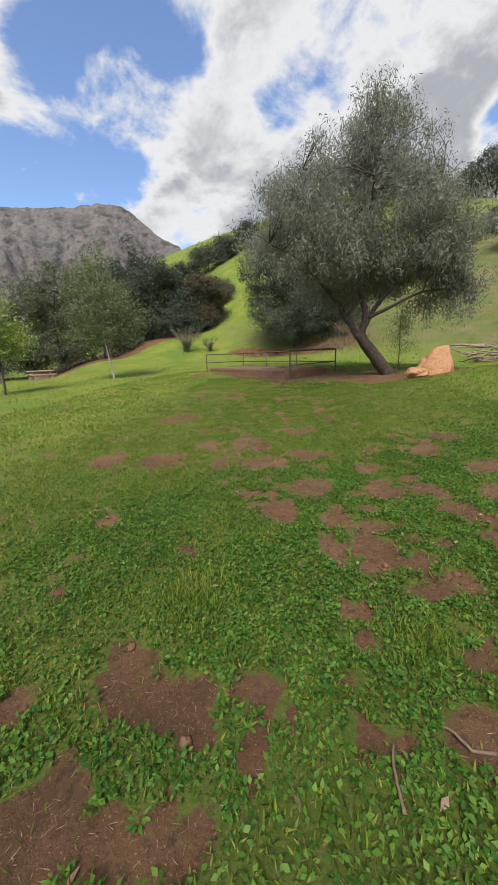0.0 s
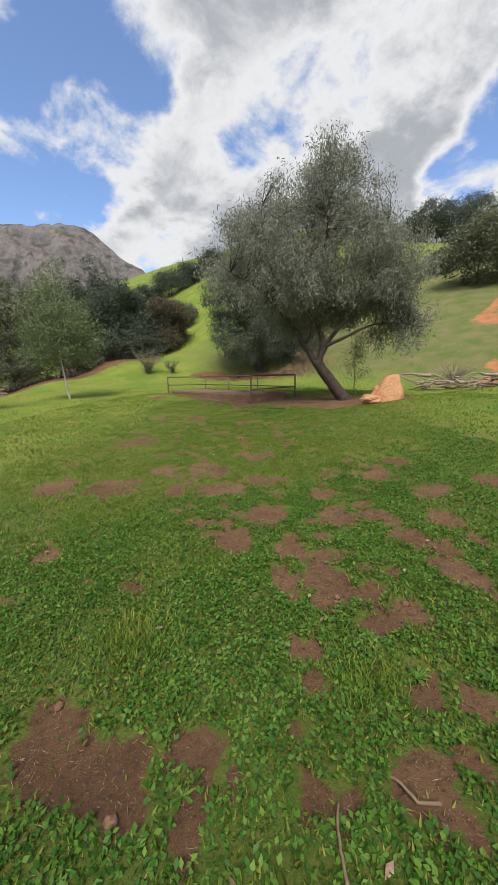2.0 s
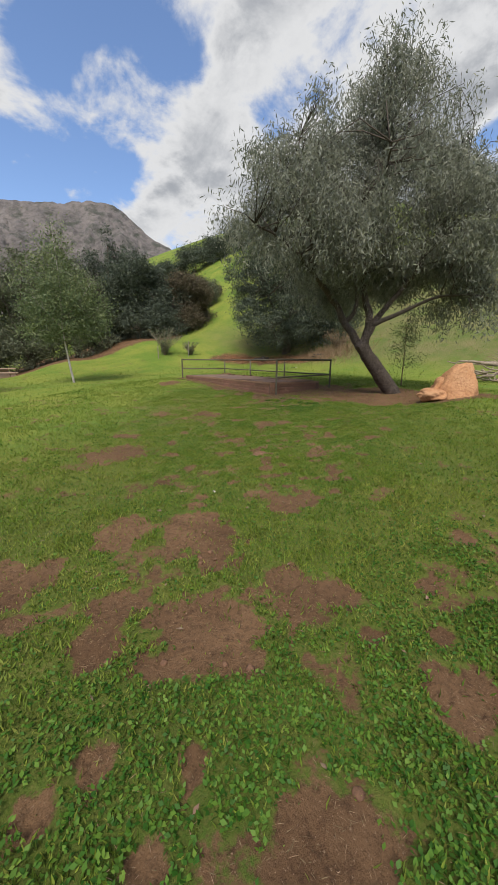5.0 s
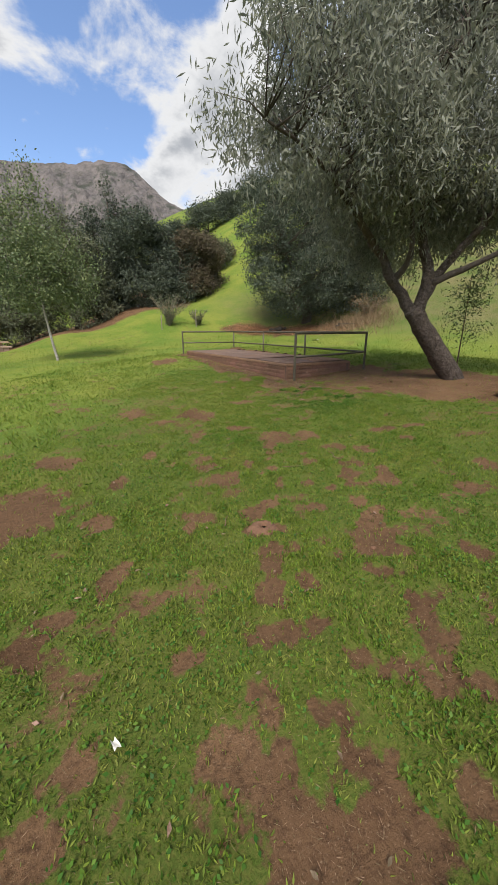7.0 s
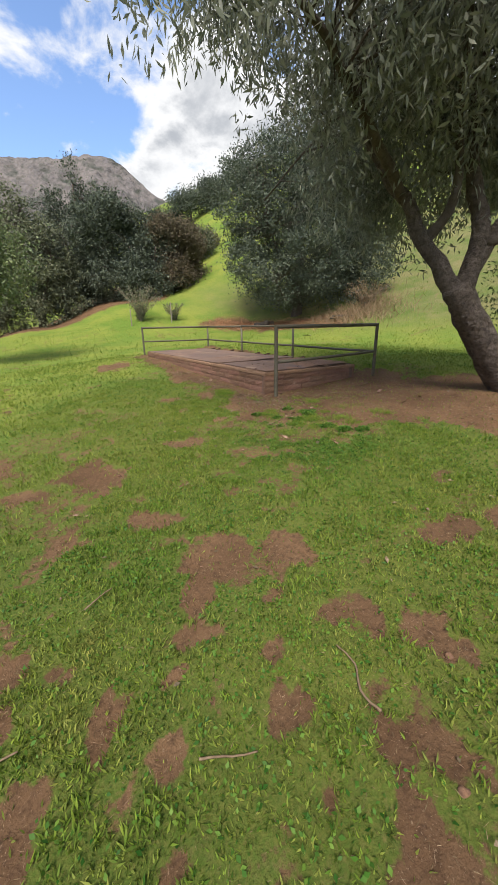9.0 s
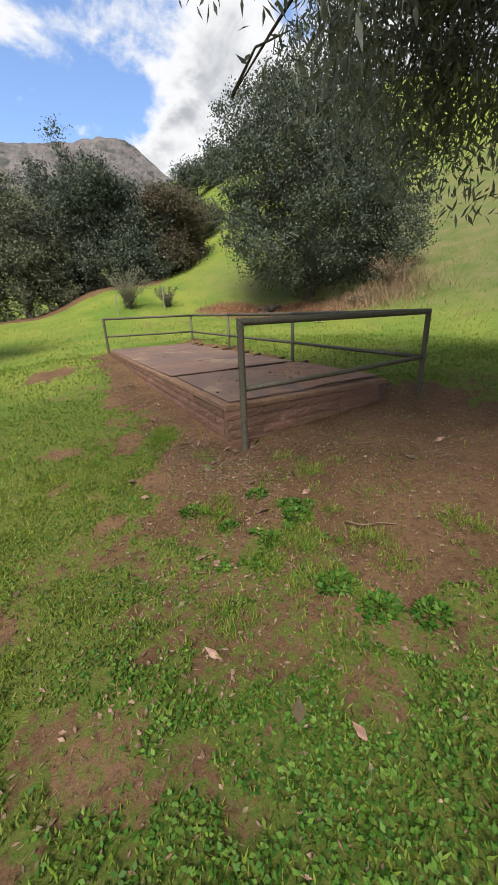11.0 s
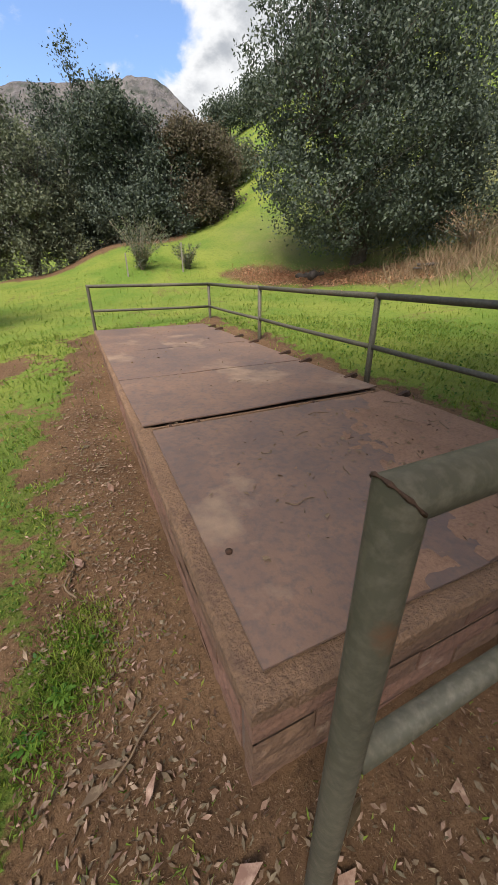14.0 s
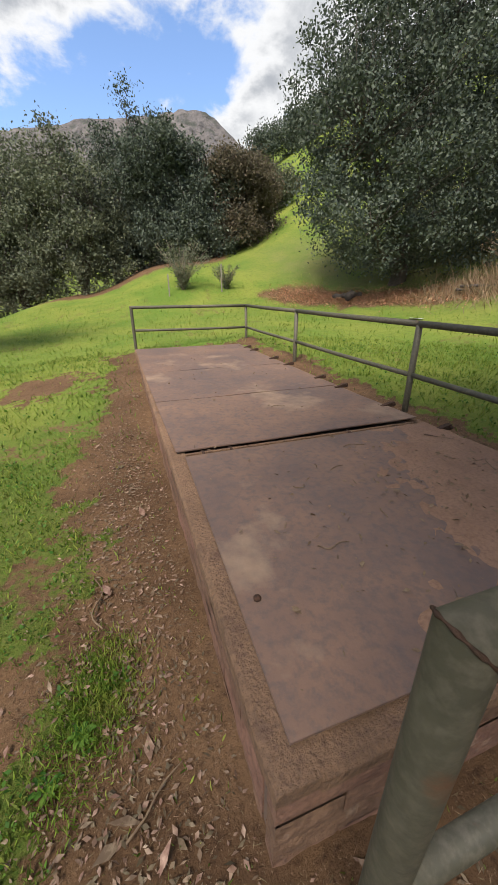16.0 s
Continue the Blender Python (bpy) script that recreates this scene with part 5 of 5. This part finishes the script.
def build_wire_fence():
    base = thing("wire_fence", (0, 0, 0), "thin wire fence with wooden posts along the hill", "fence")
    pts = [(42.0 + 2.0 * k, 19.0 - 3.2 * k) for k in range(6)]
    tops = []
    for x, y in pts:
        z = rz(x, y)
        part("post", Geo().tube([(x, y, z - 0.3), (x, y, z + 1.3)], 0.045, 7), M_STAKE, base)
        tops.append((x, y, z))
    for h in (0.5, 0.85, 1.2):
        part("wire", Geo().tube([(x, y, z + h) for x, y, z in tops], 0.008, 4), M_DEADWOOD, base)


build_wire_fence()


# ---------------------------------------------------------------- turf and litter
def off_platform(x, y):
    return ~((x > -0.03) & (x < PW + 0.02) & (y > -0.08) & (y < PL + 0.02))


def sow(n, lo, hi, rng, box):
    """Random places between two distances from the way walked."""
    x, y = rng.uniform(box[0], box[2], n), rng.uniform(box[1], box[3], n)
    g = way_gap(x, y)
    k = (g >= lo) & (g < hi) & off_platform(x, y)
    return x[k], y[k]


def turf(name, label, material, bands, kind):
    rng = np.random.default_rng(len(name) * 7 + 3)
    vs, qs, k = [], [], 0
    for lo, hi, per_m2, box, size in bands:
        n = int(per_m2 * (box[2] - box[0]) * (box[3] - box[1]))
        x, y = sow(n, lo, hi, rng, box)
        b = bare(x, y)
        lush = fbm(x * 1.1 + 5, y * 1.1, 3, 77)
        tuft = fbm(x * 6 + 5, y * 6, 2, 79)
        if kind == "clover":
            keep = (b + rng.normal(0, 0.10, len(x)) < 0.30) & (rng.random(len(x)) < (smooth01((lush - 0.36) / 0.2) * 0.6 + 0.4) * (0.15 + 0.85 * np.maximum(smooth01((-y - 7.6) / 1.4), smooth01((1.0 - np.hypot(x + 0.8, y + 2.1)) / 0.6))))
        elif kind == "straw":
            keep = (rng.random(len(x)) < 0.25 + 0.75 * np.clip(b, 0, 1))
        else:
            keep = ((b + rng.normal(0, 0.14, len(x)) < 0.34) | (rng.random(len(x)) < 0.06)) & (rng.random(len(x)) < (0.55 + 0.45 * smooth01((0.62 - lush) / 0.2)) * (1 - 0.5 * smooth01((-y - 7.6) / 1.4)))
        x, y, tuft, lush = x[keep], y[keep], tuft[keep], lush[keep]
        n = len(x)
        z = relief(x, y)
        if kind == "grass":
            h = size * (0.55 + 0.9 * tuft) * rng.uniform(0.6, 1.3, n)
            way = rng.normal(size=(n, 3)) * 0.55
            way[:, 2] = 1.0
            v, q = kites(np.stack([x, y, z - 0.006], 1), way, h, h * 0.13 + 0.0022 * (size / 0.04), rng, 0.08)
        elif kind == "clover":
            lift = size * (0.2 + 2.0 * np.clip(tuft * 2.2 - 0.6, 0.1, 1.3) * rng.random(n))
            way = rng.normal(size=(n, 3))
            way[:, 2] = rng.uniform(0.0, 0.9, n)
            ln = size * rng.uniform(0.5, 1.1, n)
            v, q = kites(np.stack([x, y, z + lift * 0.8], 1), way, ln, ln * 0.62, rng, 0.10, 0.75)
        else:
            way = rng.normal(size=(n, 3))
            way[:, 2] = rng.uniform(-0.02, 0.16, n)
            ln = size * rng.uniform(0.4, 1.4, n)
            v, q = kites(np.stack([x, y, z + 0.006], 1), way, ln, 0.0042 * (size / 0.06), rng, 0.05)
        vs.append(v)
        qs.append(q + k)
        k += len(v)
    ob = part(name, array_mesh(name, np.concatenate(vs), np.concatenate(qs)), material)
    tagged(ob, label, "grass" if kind == "grass" else "ground cover", "", "stuff")


NEAR_BOX, MID_BOX, FAR_BOX, WIDE_BOX = (-10.6, -13.0, 2.5, 2.2), (-13, -15, 5.5, 8), (-20, -17, 13, 20), (-30, -20, 26, 34)
turf("grass", "short bright green meadow grass", M_GRASS, (
    (0.0, 1.6, 7000, NEAR_BOX, 0.034), (1.6, 3.6, 2800, MID_BOX, 0.038), (3.6, 8.0, 560, FAR_BOX, 0.062), (8.0, 20.0, 40, WIDE_BOX, 0.09)), "grass")
turf("clover", "low dark green broad-leaved weeds among the grass", M_CLOVER, (
    (0.0, 1.7, 9000, NEAR_BOX, 0.0235), (1.7, 3.8, 2800, MID_BOX, 0.031), (3.8, 8.0, 420, FAR_BOX, 0.042)), "clover")
turf("straw", "dry straw bits on the bare soil", M_STRAW, ((0.0, 1.8, 1100, NEAR_BOX, 0.026), (1.8, 4.5, 60, MID_BOX, 0.045)), "straw")


def leaf_litter(name, label, n, region, size, material, seed, lift=0.008, flat=0.14):
    rng = np.random.default_rng(seed)
    x, y = region(rng, n)
    k = off_platform(x, y)
    x, y = x[k], y[k]
    way = rng.normal(size=(len(x), 3))
    way[:, 2] *= flat
    ln = rng.uniform(0.25, 1.3, len(x)) * size
    v, q = kites(np.stack([x, y, relief(x, y) + lift], 1), way, ln, ln * rng.uniform(0.25, 0.55, len(x)), rng, 0.08, 0.4)
    ob = part(name, array_mesh(name, v, q), material)
    tagged(ob, label, "leaf litter", "", "stuff")


def apron_region(rng, n):
    a = np.array([(-0.5, -1.5), (0.6, -1.0), (1.5, -1.3), (2.9, -2.2), (-0.4, 0.4), (-0.35, 2.0), (-0.3, 4.5), (0.2, -0.5), (-1.0, -1.8), (1.2, -2.6), (2.4, -4.0), (-0.3, -0.5)])
    s = np.array([(0.5, 0.5), (0.8, 0.5), (0.9, 0.7), (0.9, 0.8), (0.22, 0.6), (0.16, 0.9), (0.16, 1.2), (0.6, 0.25), (0.6, 0.6), (0.8, 0.7), (0.7, 0.7), (0.35, 0.3)])
    i = rng.integers(0, len(a), n)
    p = a[i] + rng.normal(size=(n, 2)) * s[i]
    return p[:, 0], p[:, 1]


def meadow_region(rng, n):
    x, y = rng.uniform(-10, 1, n * 6), rng.uniform(-12.5, 1, n * 6)
    k = way_gap(x, y) < 3.0
    return x[k][:n], y[k][:n]


def oak_region(rng, n):
    t = rng.random(n)
    return 6.9 + 3.9 * t + rng.normal(size=n) * 0.5, 15.2 - 6.2 * t + rng.normal(size=n) * 0.6


leaf_litter("fallen_leaves", "dry tan gum leaves strewn on the bare soil", 13000, apron_region, 0.026, M_DRYLEAF, 71)
def strip_region(rng, n):
    x, y = -0.28 + rng.normal(size=n) * 0.2, rng.uniform(-0.9, 3.2, n) ** 1.0
    return x, y


leaf_litter("strip_leaves", "broken dry leaves along the platform wall", 3200, strip_region, 0.025, M_DRYLEAF, 76)
leaf_litter("large_leaves", "single curled tan leaves on bare soil", 170, apron_region, 0.085, M_DRYLEAF, 79, 0.012, 0.4)
leaf_litter("meadow_leaves", "single dry leaves lying in the grass", 420, meadow_region, 0.042, M_DRYLEAF, 72, 0.02)
leaf_litter("oak_litter", "thick rust-brown oak leaf litter under the oak", 16000, oak_region, 0.085, M_OAKLITTER, 73, 0.05, 0.6)


def dry_grass(name, place, n, spread, h, seed, label):
    rng = np.random.default_rng(seed)
    x, y = place[0] + rng.normal(size=n) * spread, place[1] + rng.normal(size=n) * spread
    way = rng.normal(size=(n, 3)) * 0.6
    way[:, 2] = 1
    v, q = kites(np.stack([x, y, relief(x, y) - 0.02], 1), way, rng.uniform(0.4, 1.1, n) * h, 0.02, rng, 0.12)
    tagged(part(name, array_mesh(name, v, q), M_STRAW), label, "dry grass", "", "stuff")


dry_grass("dry_grass", (11.6, 8.4), 1800, 1.0, 0.7, 74, "tangle of pale dry grass below the oak")
dry_grass("dry_grass", (10.5, 9.6), 600, 0.7, 0.4, 75, "sparse pale dry grass in oak litter")


def build_weed(place, leaves, size, seed, up=0.5, label="rosette of green weed leaves on bare soil"):
    """A rosette weed with lobed, arched leaves."""
    rng = np.random.default_rng(seed)
    base = thing("weed", (*place, rz(*place) - 0.004), label, "weed", "weeds on the soil")
    g = Geo()
    for k in range(leaves):
        a = 2 * math.pi * k / leaves + rng.normal(0, 0.3)
        ln, w, lift = size * rng.uniform(0.6, 1.15), size * rng.uniform(0.12, 0.2), rng.uniform(0.25, 0.9) * up
        d, s = np.array((math.cos(a), math.sin(a))), np.array((-math.sin(a), math.cos(a)))
        v, f = [], []
        for i, (t, ww) in enumerate(((0, 0.1), (0.25, 0.55), (0.42, 0.3), (0.6, 1.0), (0.76, 0.6), (0.9, 0.75), (1.0, 0.05))):
            h = ln * lift * math.sin(t * 2.0) * 0.8 + 0.004
            for e in (-1, 0, 1):
                p = d * ln * t + s * w * ww * e
                v.append((p[0], p[1], h + abs(e) * w * 0.25))
            if i:
                b = (i - 1) * 3
                f += [(b, b + 1, b + 4, b + 3), (b + 1, b + 2, b + 5, b + 4)]
        g.add(v, f)
    part("leaves", g, M_CLOVER, base)


WEEDS = ((-0.38, -0.42, 11, 0.13, 0.4), (-0.30, -0.25, 9, 0.11, 0.3), (-0.50, 0.45, 14, 0.11, 0.8), (-0.42, 0.62, 12, 0.09, 0.9), (-0.6, 0.35, 12, 0.12, 0.6), (-0.62, -0.95, 13, 0.12, 0.8),
         (-0.55, -1.05, 12, 0.10, 0.9), (-0.45, -1.35, 12, 0.13, 0.8), (-0.25, -1.42, 12, 0.12, 0.7), (-0.15, -1.6, 12, 0.11, 0.8), (-0.75, -1.5, 12, 0.12, 0.6), (0.35, -0.75, 8, 0.08, 0.5), (0.9, -0.62, 8, 0.08, 0.5))
for k, (x, y, n, s, up) in enumerate(WEEDS):
    build_weed((x, y), n + 6, s * 0.42, 600 + k, up)
for k, (x, y, n, s, up) in enumerate(((-6.9, -10.6, 14, 0.10, 0.9), (-7.05, -10.75, 14, 0.11, 0.9), (-6.8, -10.85, 14, 0.10, 0.9), (-7.2, -10.95, 14, 0.09, 0.9), (-7.0, -10.5, 13, 0.08, 0.9), (-7.75, -10.2, 12, 0.08, 0.7),
                                      (-7.95, -10.55, 9, 0.09, 0.5), (-8.3, -10.6, 10, 0.08, 0.6), (-6.65, -10.7, 14, 0.10, 0.9), (-6.9, -10.95, 14, 0.10, 0.9))):
    build_weed((x, y), n + 6, s * 0.42, 640 + k, up, "leafy green weed growing thick in the grass")


def tuft_clump(place, n, spread, h, seed, label="tuft of longer green grass"):
    rng = np.random.default_rng(seed)
    base = thing("grass_tuft", (*place, rz(*place) - 0.004), label, "grass tuft", "grass tufts")
    x, y = rng.normal(size=n) * spread, rng.normal(size=n) * spread
    way = rng.normal(size=(n, 3)) * 0.5
    way[:, 2] = 1
    v, q = kites(np.stack([x, y, np.zeros(n)], 1), way, rng.uniform(0.5, 1.2, n) * h * 0.75, 0.0045, rng, 0.1)
    part("blade", array_mesh("blade", v, q), M_GRASS, base, kind="stuff")


def weed_clump(place, leaves, spread, size, seed):
    """A low heap of broad weed leaves on stalks."""
    rng = np.random.default_rng(seed)
    base = thing("weed_clump", (*place, rz(*place) - 0.004), "low clump of broad dark green weed leaves", "weed", "weed clumps by the platform")
    r = spread * np.sqrt(rng.random(leaves))
    a = rng.uniform(0, 2 * math.pi, leaves)
    x, y = np.cos(a) * r, np.sin(a) * r * 0.8
    h = np.clip(1.2 - r / spread, 0.2, 1.0) * rng.uniform(0.3, 1.0, leaves) * spread * 0.5
    way = np.stack([x, y, np.full(leaves, 0.35 * spread)], 1) + rng.normal(size=(leaves, 3)) * spread * 0.5
    ln = size * rng.uniform(0.6, 1.2, leaves)
    v, q = kites(np.stack([x, y, h], 1), way, ln, ln * 0.75, rng, 0.12, 0.6)
    part("leaves", array_mesh("leaves", v, q), M_CLOVER, base)
    stalks = Geo()
    for k in range(0, leaves, 6):
        stalks.tube([(x[k] * 0.4, y[k] * 0.4, -0.01), (x[k], y[k], h[k])], 0.0016, 4)
    part("stalks", stalks, M_GRASS, base)


for k, (x, y, n, s, size) in enumerate(((-0.14, -1.34, 260, 0.10, 0.028), (-0.02, -1.28, 150, 0.07, 0.026), (-0.33, -1.92, 280, 0.10, 0.03), (-0.26, -2.14, 260, 0.10, 0.03), (-0.1, -2.28, 200, 0.09, 0.03),
                                        (-0.4, -1.45, 160, 0.08, 0.026), (-0.55, -1.18, 140, 0.07, 0.025), (-0.69, -0.9, 170, 0.09, 0.028), (-0.22, -0.98, 150, 0.08, 0.027), (-0.1, -1.2, 140, 0.07, 0.026))):
    weed_clump((x, y), n, s, size, 880 + k)
rng_t = np.random.default_rng(17)
for k in range(26):
    tuft_clump((float(rng_t.uniform(-0.9, 0.9)), float(rng_t.uniform(-2.1, -0.75))), int(rng_t.integers(60, 260)), float(rng_t.uniform(0.03, 0.08)), float(rng_t.uniform(0.05, 0.09)), 760 + k)
for k, (x, y, n, s, h) in enumerate(((-0.46, 0.5, 1500, 0.085, 0.06), (-0.42, 0.7, 1300, 0.08, 0.055), (-0.55, 0.35, 700, 0.08, 0.06), (-0.3, -0.15, 120, 0.07, 0.08), (-7.85, -9.85, 700, 0.10, 0.11), (-7.2, -10.65, 500, 0.08, 0.10), (-0.55, -1.0, 400, 0.08, 0.08),
                                    (0.25, -0.62, 120, 0.05, 0.07), (-0.3, -1.55, 500, 0.10, 0.09), (0.55, -0.95, 90, 0.05, 0.06))):
    tuft_clump((x, y), n, s, h, 700 + k)


def build_stick(place, length, r, az, seed, label, lift=0.015, material=None, name="twig"):
    rng = np.random.default_rng(seed)
    base = thing(name, (*place, (rz(*place) if len(place) == 2 else place[2]) if len(place) == 2 else place[2]), label, "twig", "fallen twigs", az) if len(place) == 2 else thing(name, place, label, "twig", "fallen twigs", az)
    g = Geo()
    pts = [(-length / 2 + length * t, rng.normal() * length * 0.06, lift + abs(rng.normal()) * 0.006) for t in (0, 0.3, 0.65, 1.0)]
    limb(g, pts, r, r * 0.6, seed, 6)
    part("shaft", g, material or M_TWIG, base)


STICKS = ((-7.70, -10.90, 0.16, 0.0055, 60), (-7.45, -10.93, 0.18, 0.006, 110), (-2.45, -4.35, 0.30, 0.006, 75), (-3.25, -3.3, 0.18, 0.005, 30), (-0.45, 1.0, 0.34, 0.005, 100), (-0.28, 0.2, 0.22, 0.004, 40),
          (0.95, -0.85, 0.30, 0.004, -20), (0.15, -1.7, 0.30, 0.006, -35), (0.35, -1.35, 0.2, 0.005, 60), (-3.0, -4.3, 0.2, 0.005, -20), (-4.1, -4.9, 0.16, 0.005, 50), (-3.75, -3.9, 0.26, 0.006, 15), (-0.55, -0.2, 0.14, 0.004, 130), (1.7, -0.7, 0.3, 0.006, 10))
for k, (x, y, ln, r, az) in enumerate(STICKS):
    build_stick((x, y), ln, r, az, 800 + k, "dry brown twig lying on the ground", 0.02, M_TWIG)
TOP = PT + 0.016
for k, (x, y, ln, az, dz) in enumerate(((0.55, 0.62, 0.14, -8, 0.004), (0.95, 1.25, 0.10, 15, 0.003), (0.62, 1.10, 0.06, -45, 0.004), (1.25, 1.5, 0.16, -12, 0.004), (1.75, 1.05, 0.22, -35, 0.02), (1.85, 0.95, 0.18, 60, 0.02),
                                        (1.1, 2.5, 0.14, -5, 0.012), (1.6, 1.25, 0.15, 5, 0.015), (1.9, 1.4, 0.2, -50, 0.015), (0.9, 0.75, 0.08, 80, 0.008))):
    build_stick((x, y, TOP + dz - 0.005), ln, 0.0035, az, 840 + k, "dark twig lying on the steel plate", 0.004)


def litter_on_plates():
    rng = np.random.default_rng(77)
    n = 640
    x = np.clip(1.35 + rng.normal(size=n) * 0.42, 0.15, 2.04)
    y = np.clip(0.75 + rng.normal(size=n) * 0.45, 0.12, 1.68)
    x[400:], y[400:] = rng.uniform(0.12, 2.0, 240), rng.uniform(0.15, 6.6, 240)
    way = rng.normal(size=(n, 3)) * (1, 1, 0.25)
    ln = rng.uniform(0.010, 0.045, n)
    v, q = kites(np.stack([x, y, np.full(n, TOP + 0.012) + 0.01 * (y < 1.7) * (x > 1.0)], 1), way, ln, ln * rng.uniform(0.15, 0.6, n), rng, 0.06, 0.5)
    tagged(part("plate_litter", array_mesh("plate_litter", v, q), M_TWIG), "crumbs of bark and leaf on the steel plates", "leaf litter", "", "stuff")


litter_on_plates()


def clods():
    rng = np.random.default_rng(78)
    me = [boulder_mesh((1, 1, 0.7), 20 + k, None, 0.35, 2) for k in range(3)]
    for m in me:
        m.name = "clod"
        m.materials.append(M_CLOD)
    x, y = np.concatenate([rng.uniform(-9, -5.5, 150), rng.uniform(-6, 0, 150)]), np.concatenate([rng.uniform(-11, -7, 150), rng.uniform(-7, -1, 150)])
    k = (bare(x, y) > 0.6) & (way_gap(x, y) < 2.4)
    for i, (px, py) in enumerate(zip(x[k], y[k])):
        ob = new("clod", me[i % 3])
        s = float(rng.uniform(0.006, 0.022))
        ob.matrix_world = pose(px, py, rz(px, py) + s * 0.3, 0, 0, float(rng.uniform(0, 360))) @ Matrix.Diagonal((s, s, s, 1))
        tagged(ob, "small crumbly clod of reddish soil", "clod", "soil clods")


clods()


def build_scrap(place, size, az, label):
    base = thing("paper_scrap", (*place, rz(*place) + 0.035), label, "litter", rz=az)
    g = Geo()
    v, f = [], []
    for i in range(4):
        for j in range(3):
            v.append((size * (i / 3 - 0.5) * (1 - 0.2 * j), size * 1.3 * (j / 2 - 0.5), 0.012 * math.sin(i * 1.7 + j)))
    for i in range(3):
        for j in range(2):
            a = i * 3 + j
            f.append((a, a + 3, a + 4, a + 1))
    part("sheet", g.add(v, f), M_PAPER, base)


build_scrap((-5.2, -6.15), 0.032, 20, "torn white paper scrap lying in the grass")
build_scrap((7.7, 8.0), 0.30, 35, "pale sheet of litter on the grass")


def gopher_hole(place):
    base = thing("burrow", (*place, rz(*place) + 0.012), "small burrow hole in bare soil", "burrow")
    g = Geo()
    rng = np.random.default_rng(4)
    v, f, n = [], [], 18
    for k, (r, z) in enumerate(((0.13, -0.03), (0.085, 0.018), (0.055, 0.030), (0.036, 0.022), (0.026, -0.004))):
        for i in range(n):
            a = 2 * math.pi * i / n
            rr = r * (1 + rng.uniform(-0.14, 0.14))
            v.append((math.cos(a) * rr, math.sin(a) * rr, z + rng.uniform(-0.004, 0.004)))
        if k:
            f += [((k - 1) * n + i, (k - 1) * n + (i + 1) % n, k * n + (i + 1) % n, k * n + i) for i in range(n)]
    f.append(tuple(range(4 * n, 5 * n)))
    rim = part("soil_rim", g.add(v, f[:-1]), M_CLOD, base)
    # flat disc across the rim; its black paints the shade of a deeper hole
    part("hole", Geo().add([p for p in v[4 * n:]], [tuple(range(n))]), M_HOLE_SHADE, rim, "near-black disc painted as the shade inside the hole")


gopher_hole((-3.9, -5.15))

# ---------------------------------------------------------------- blocks of the platform's walls
BLOCKS = [worn_block(0.392, 0.06, 0.094, 40 + k).mesh("block", False) for k in range(5)]
HALVES = [worn_block(0.192, 0.06, 0.094, 60 + k).mesh("block", False) for k in range(2)]
for me in BLOCKS + HALVES:
    me.materials.append(M_BLOCK)
rng_b = np.random.default_rng(9)
for wall, length in (("front", PW), ("side", PL + 0.05), ("back", PW), ("far", PL + 0.05)):
    for course in range(4):
        z = PT - 0.052 - 0.100 * (course + 1) + 0.006
        s = 0.0
        first = course % 2 == 1
        while s < length - 0.15:
            half = (first and s == 0.0) or (length - s < 0.36)
            me = HALVES[int(rng_b.integers(0, 2))] if half else BLOCKS[int(rng_b.integers(0, 5))]
            ln = 0.192 if half else 0.392
            proud = float(rng_b.uniform(-0.004, 0.004))
            m = {"front": pose(s, proud - 0.05, z), "side": pose(proud, PL - s, z, 0, 0, -90), "back": pose(PW - s, PL - proud, z, 0, 0, 180), "far": pose(PW - proud, s - 0.05, z, 0, 0, 90)}[wall]
            ob = new("block", me)
            ob.parent = PLATFORM
            ob.matrix_basis = m
            s += ln + 0.008
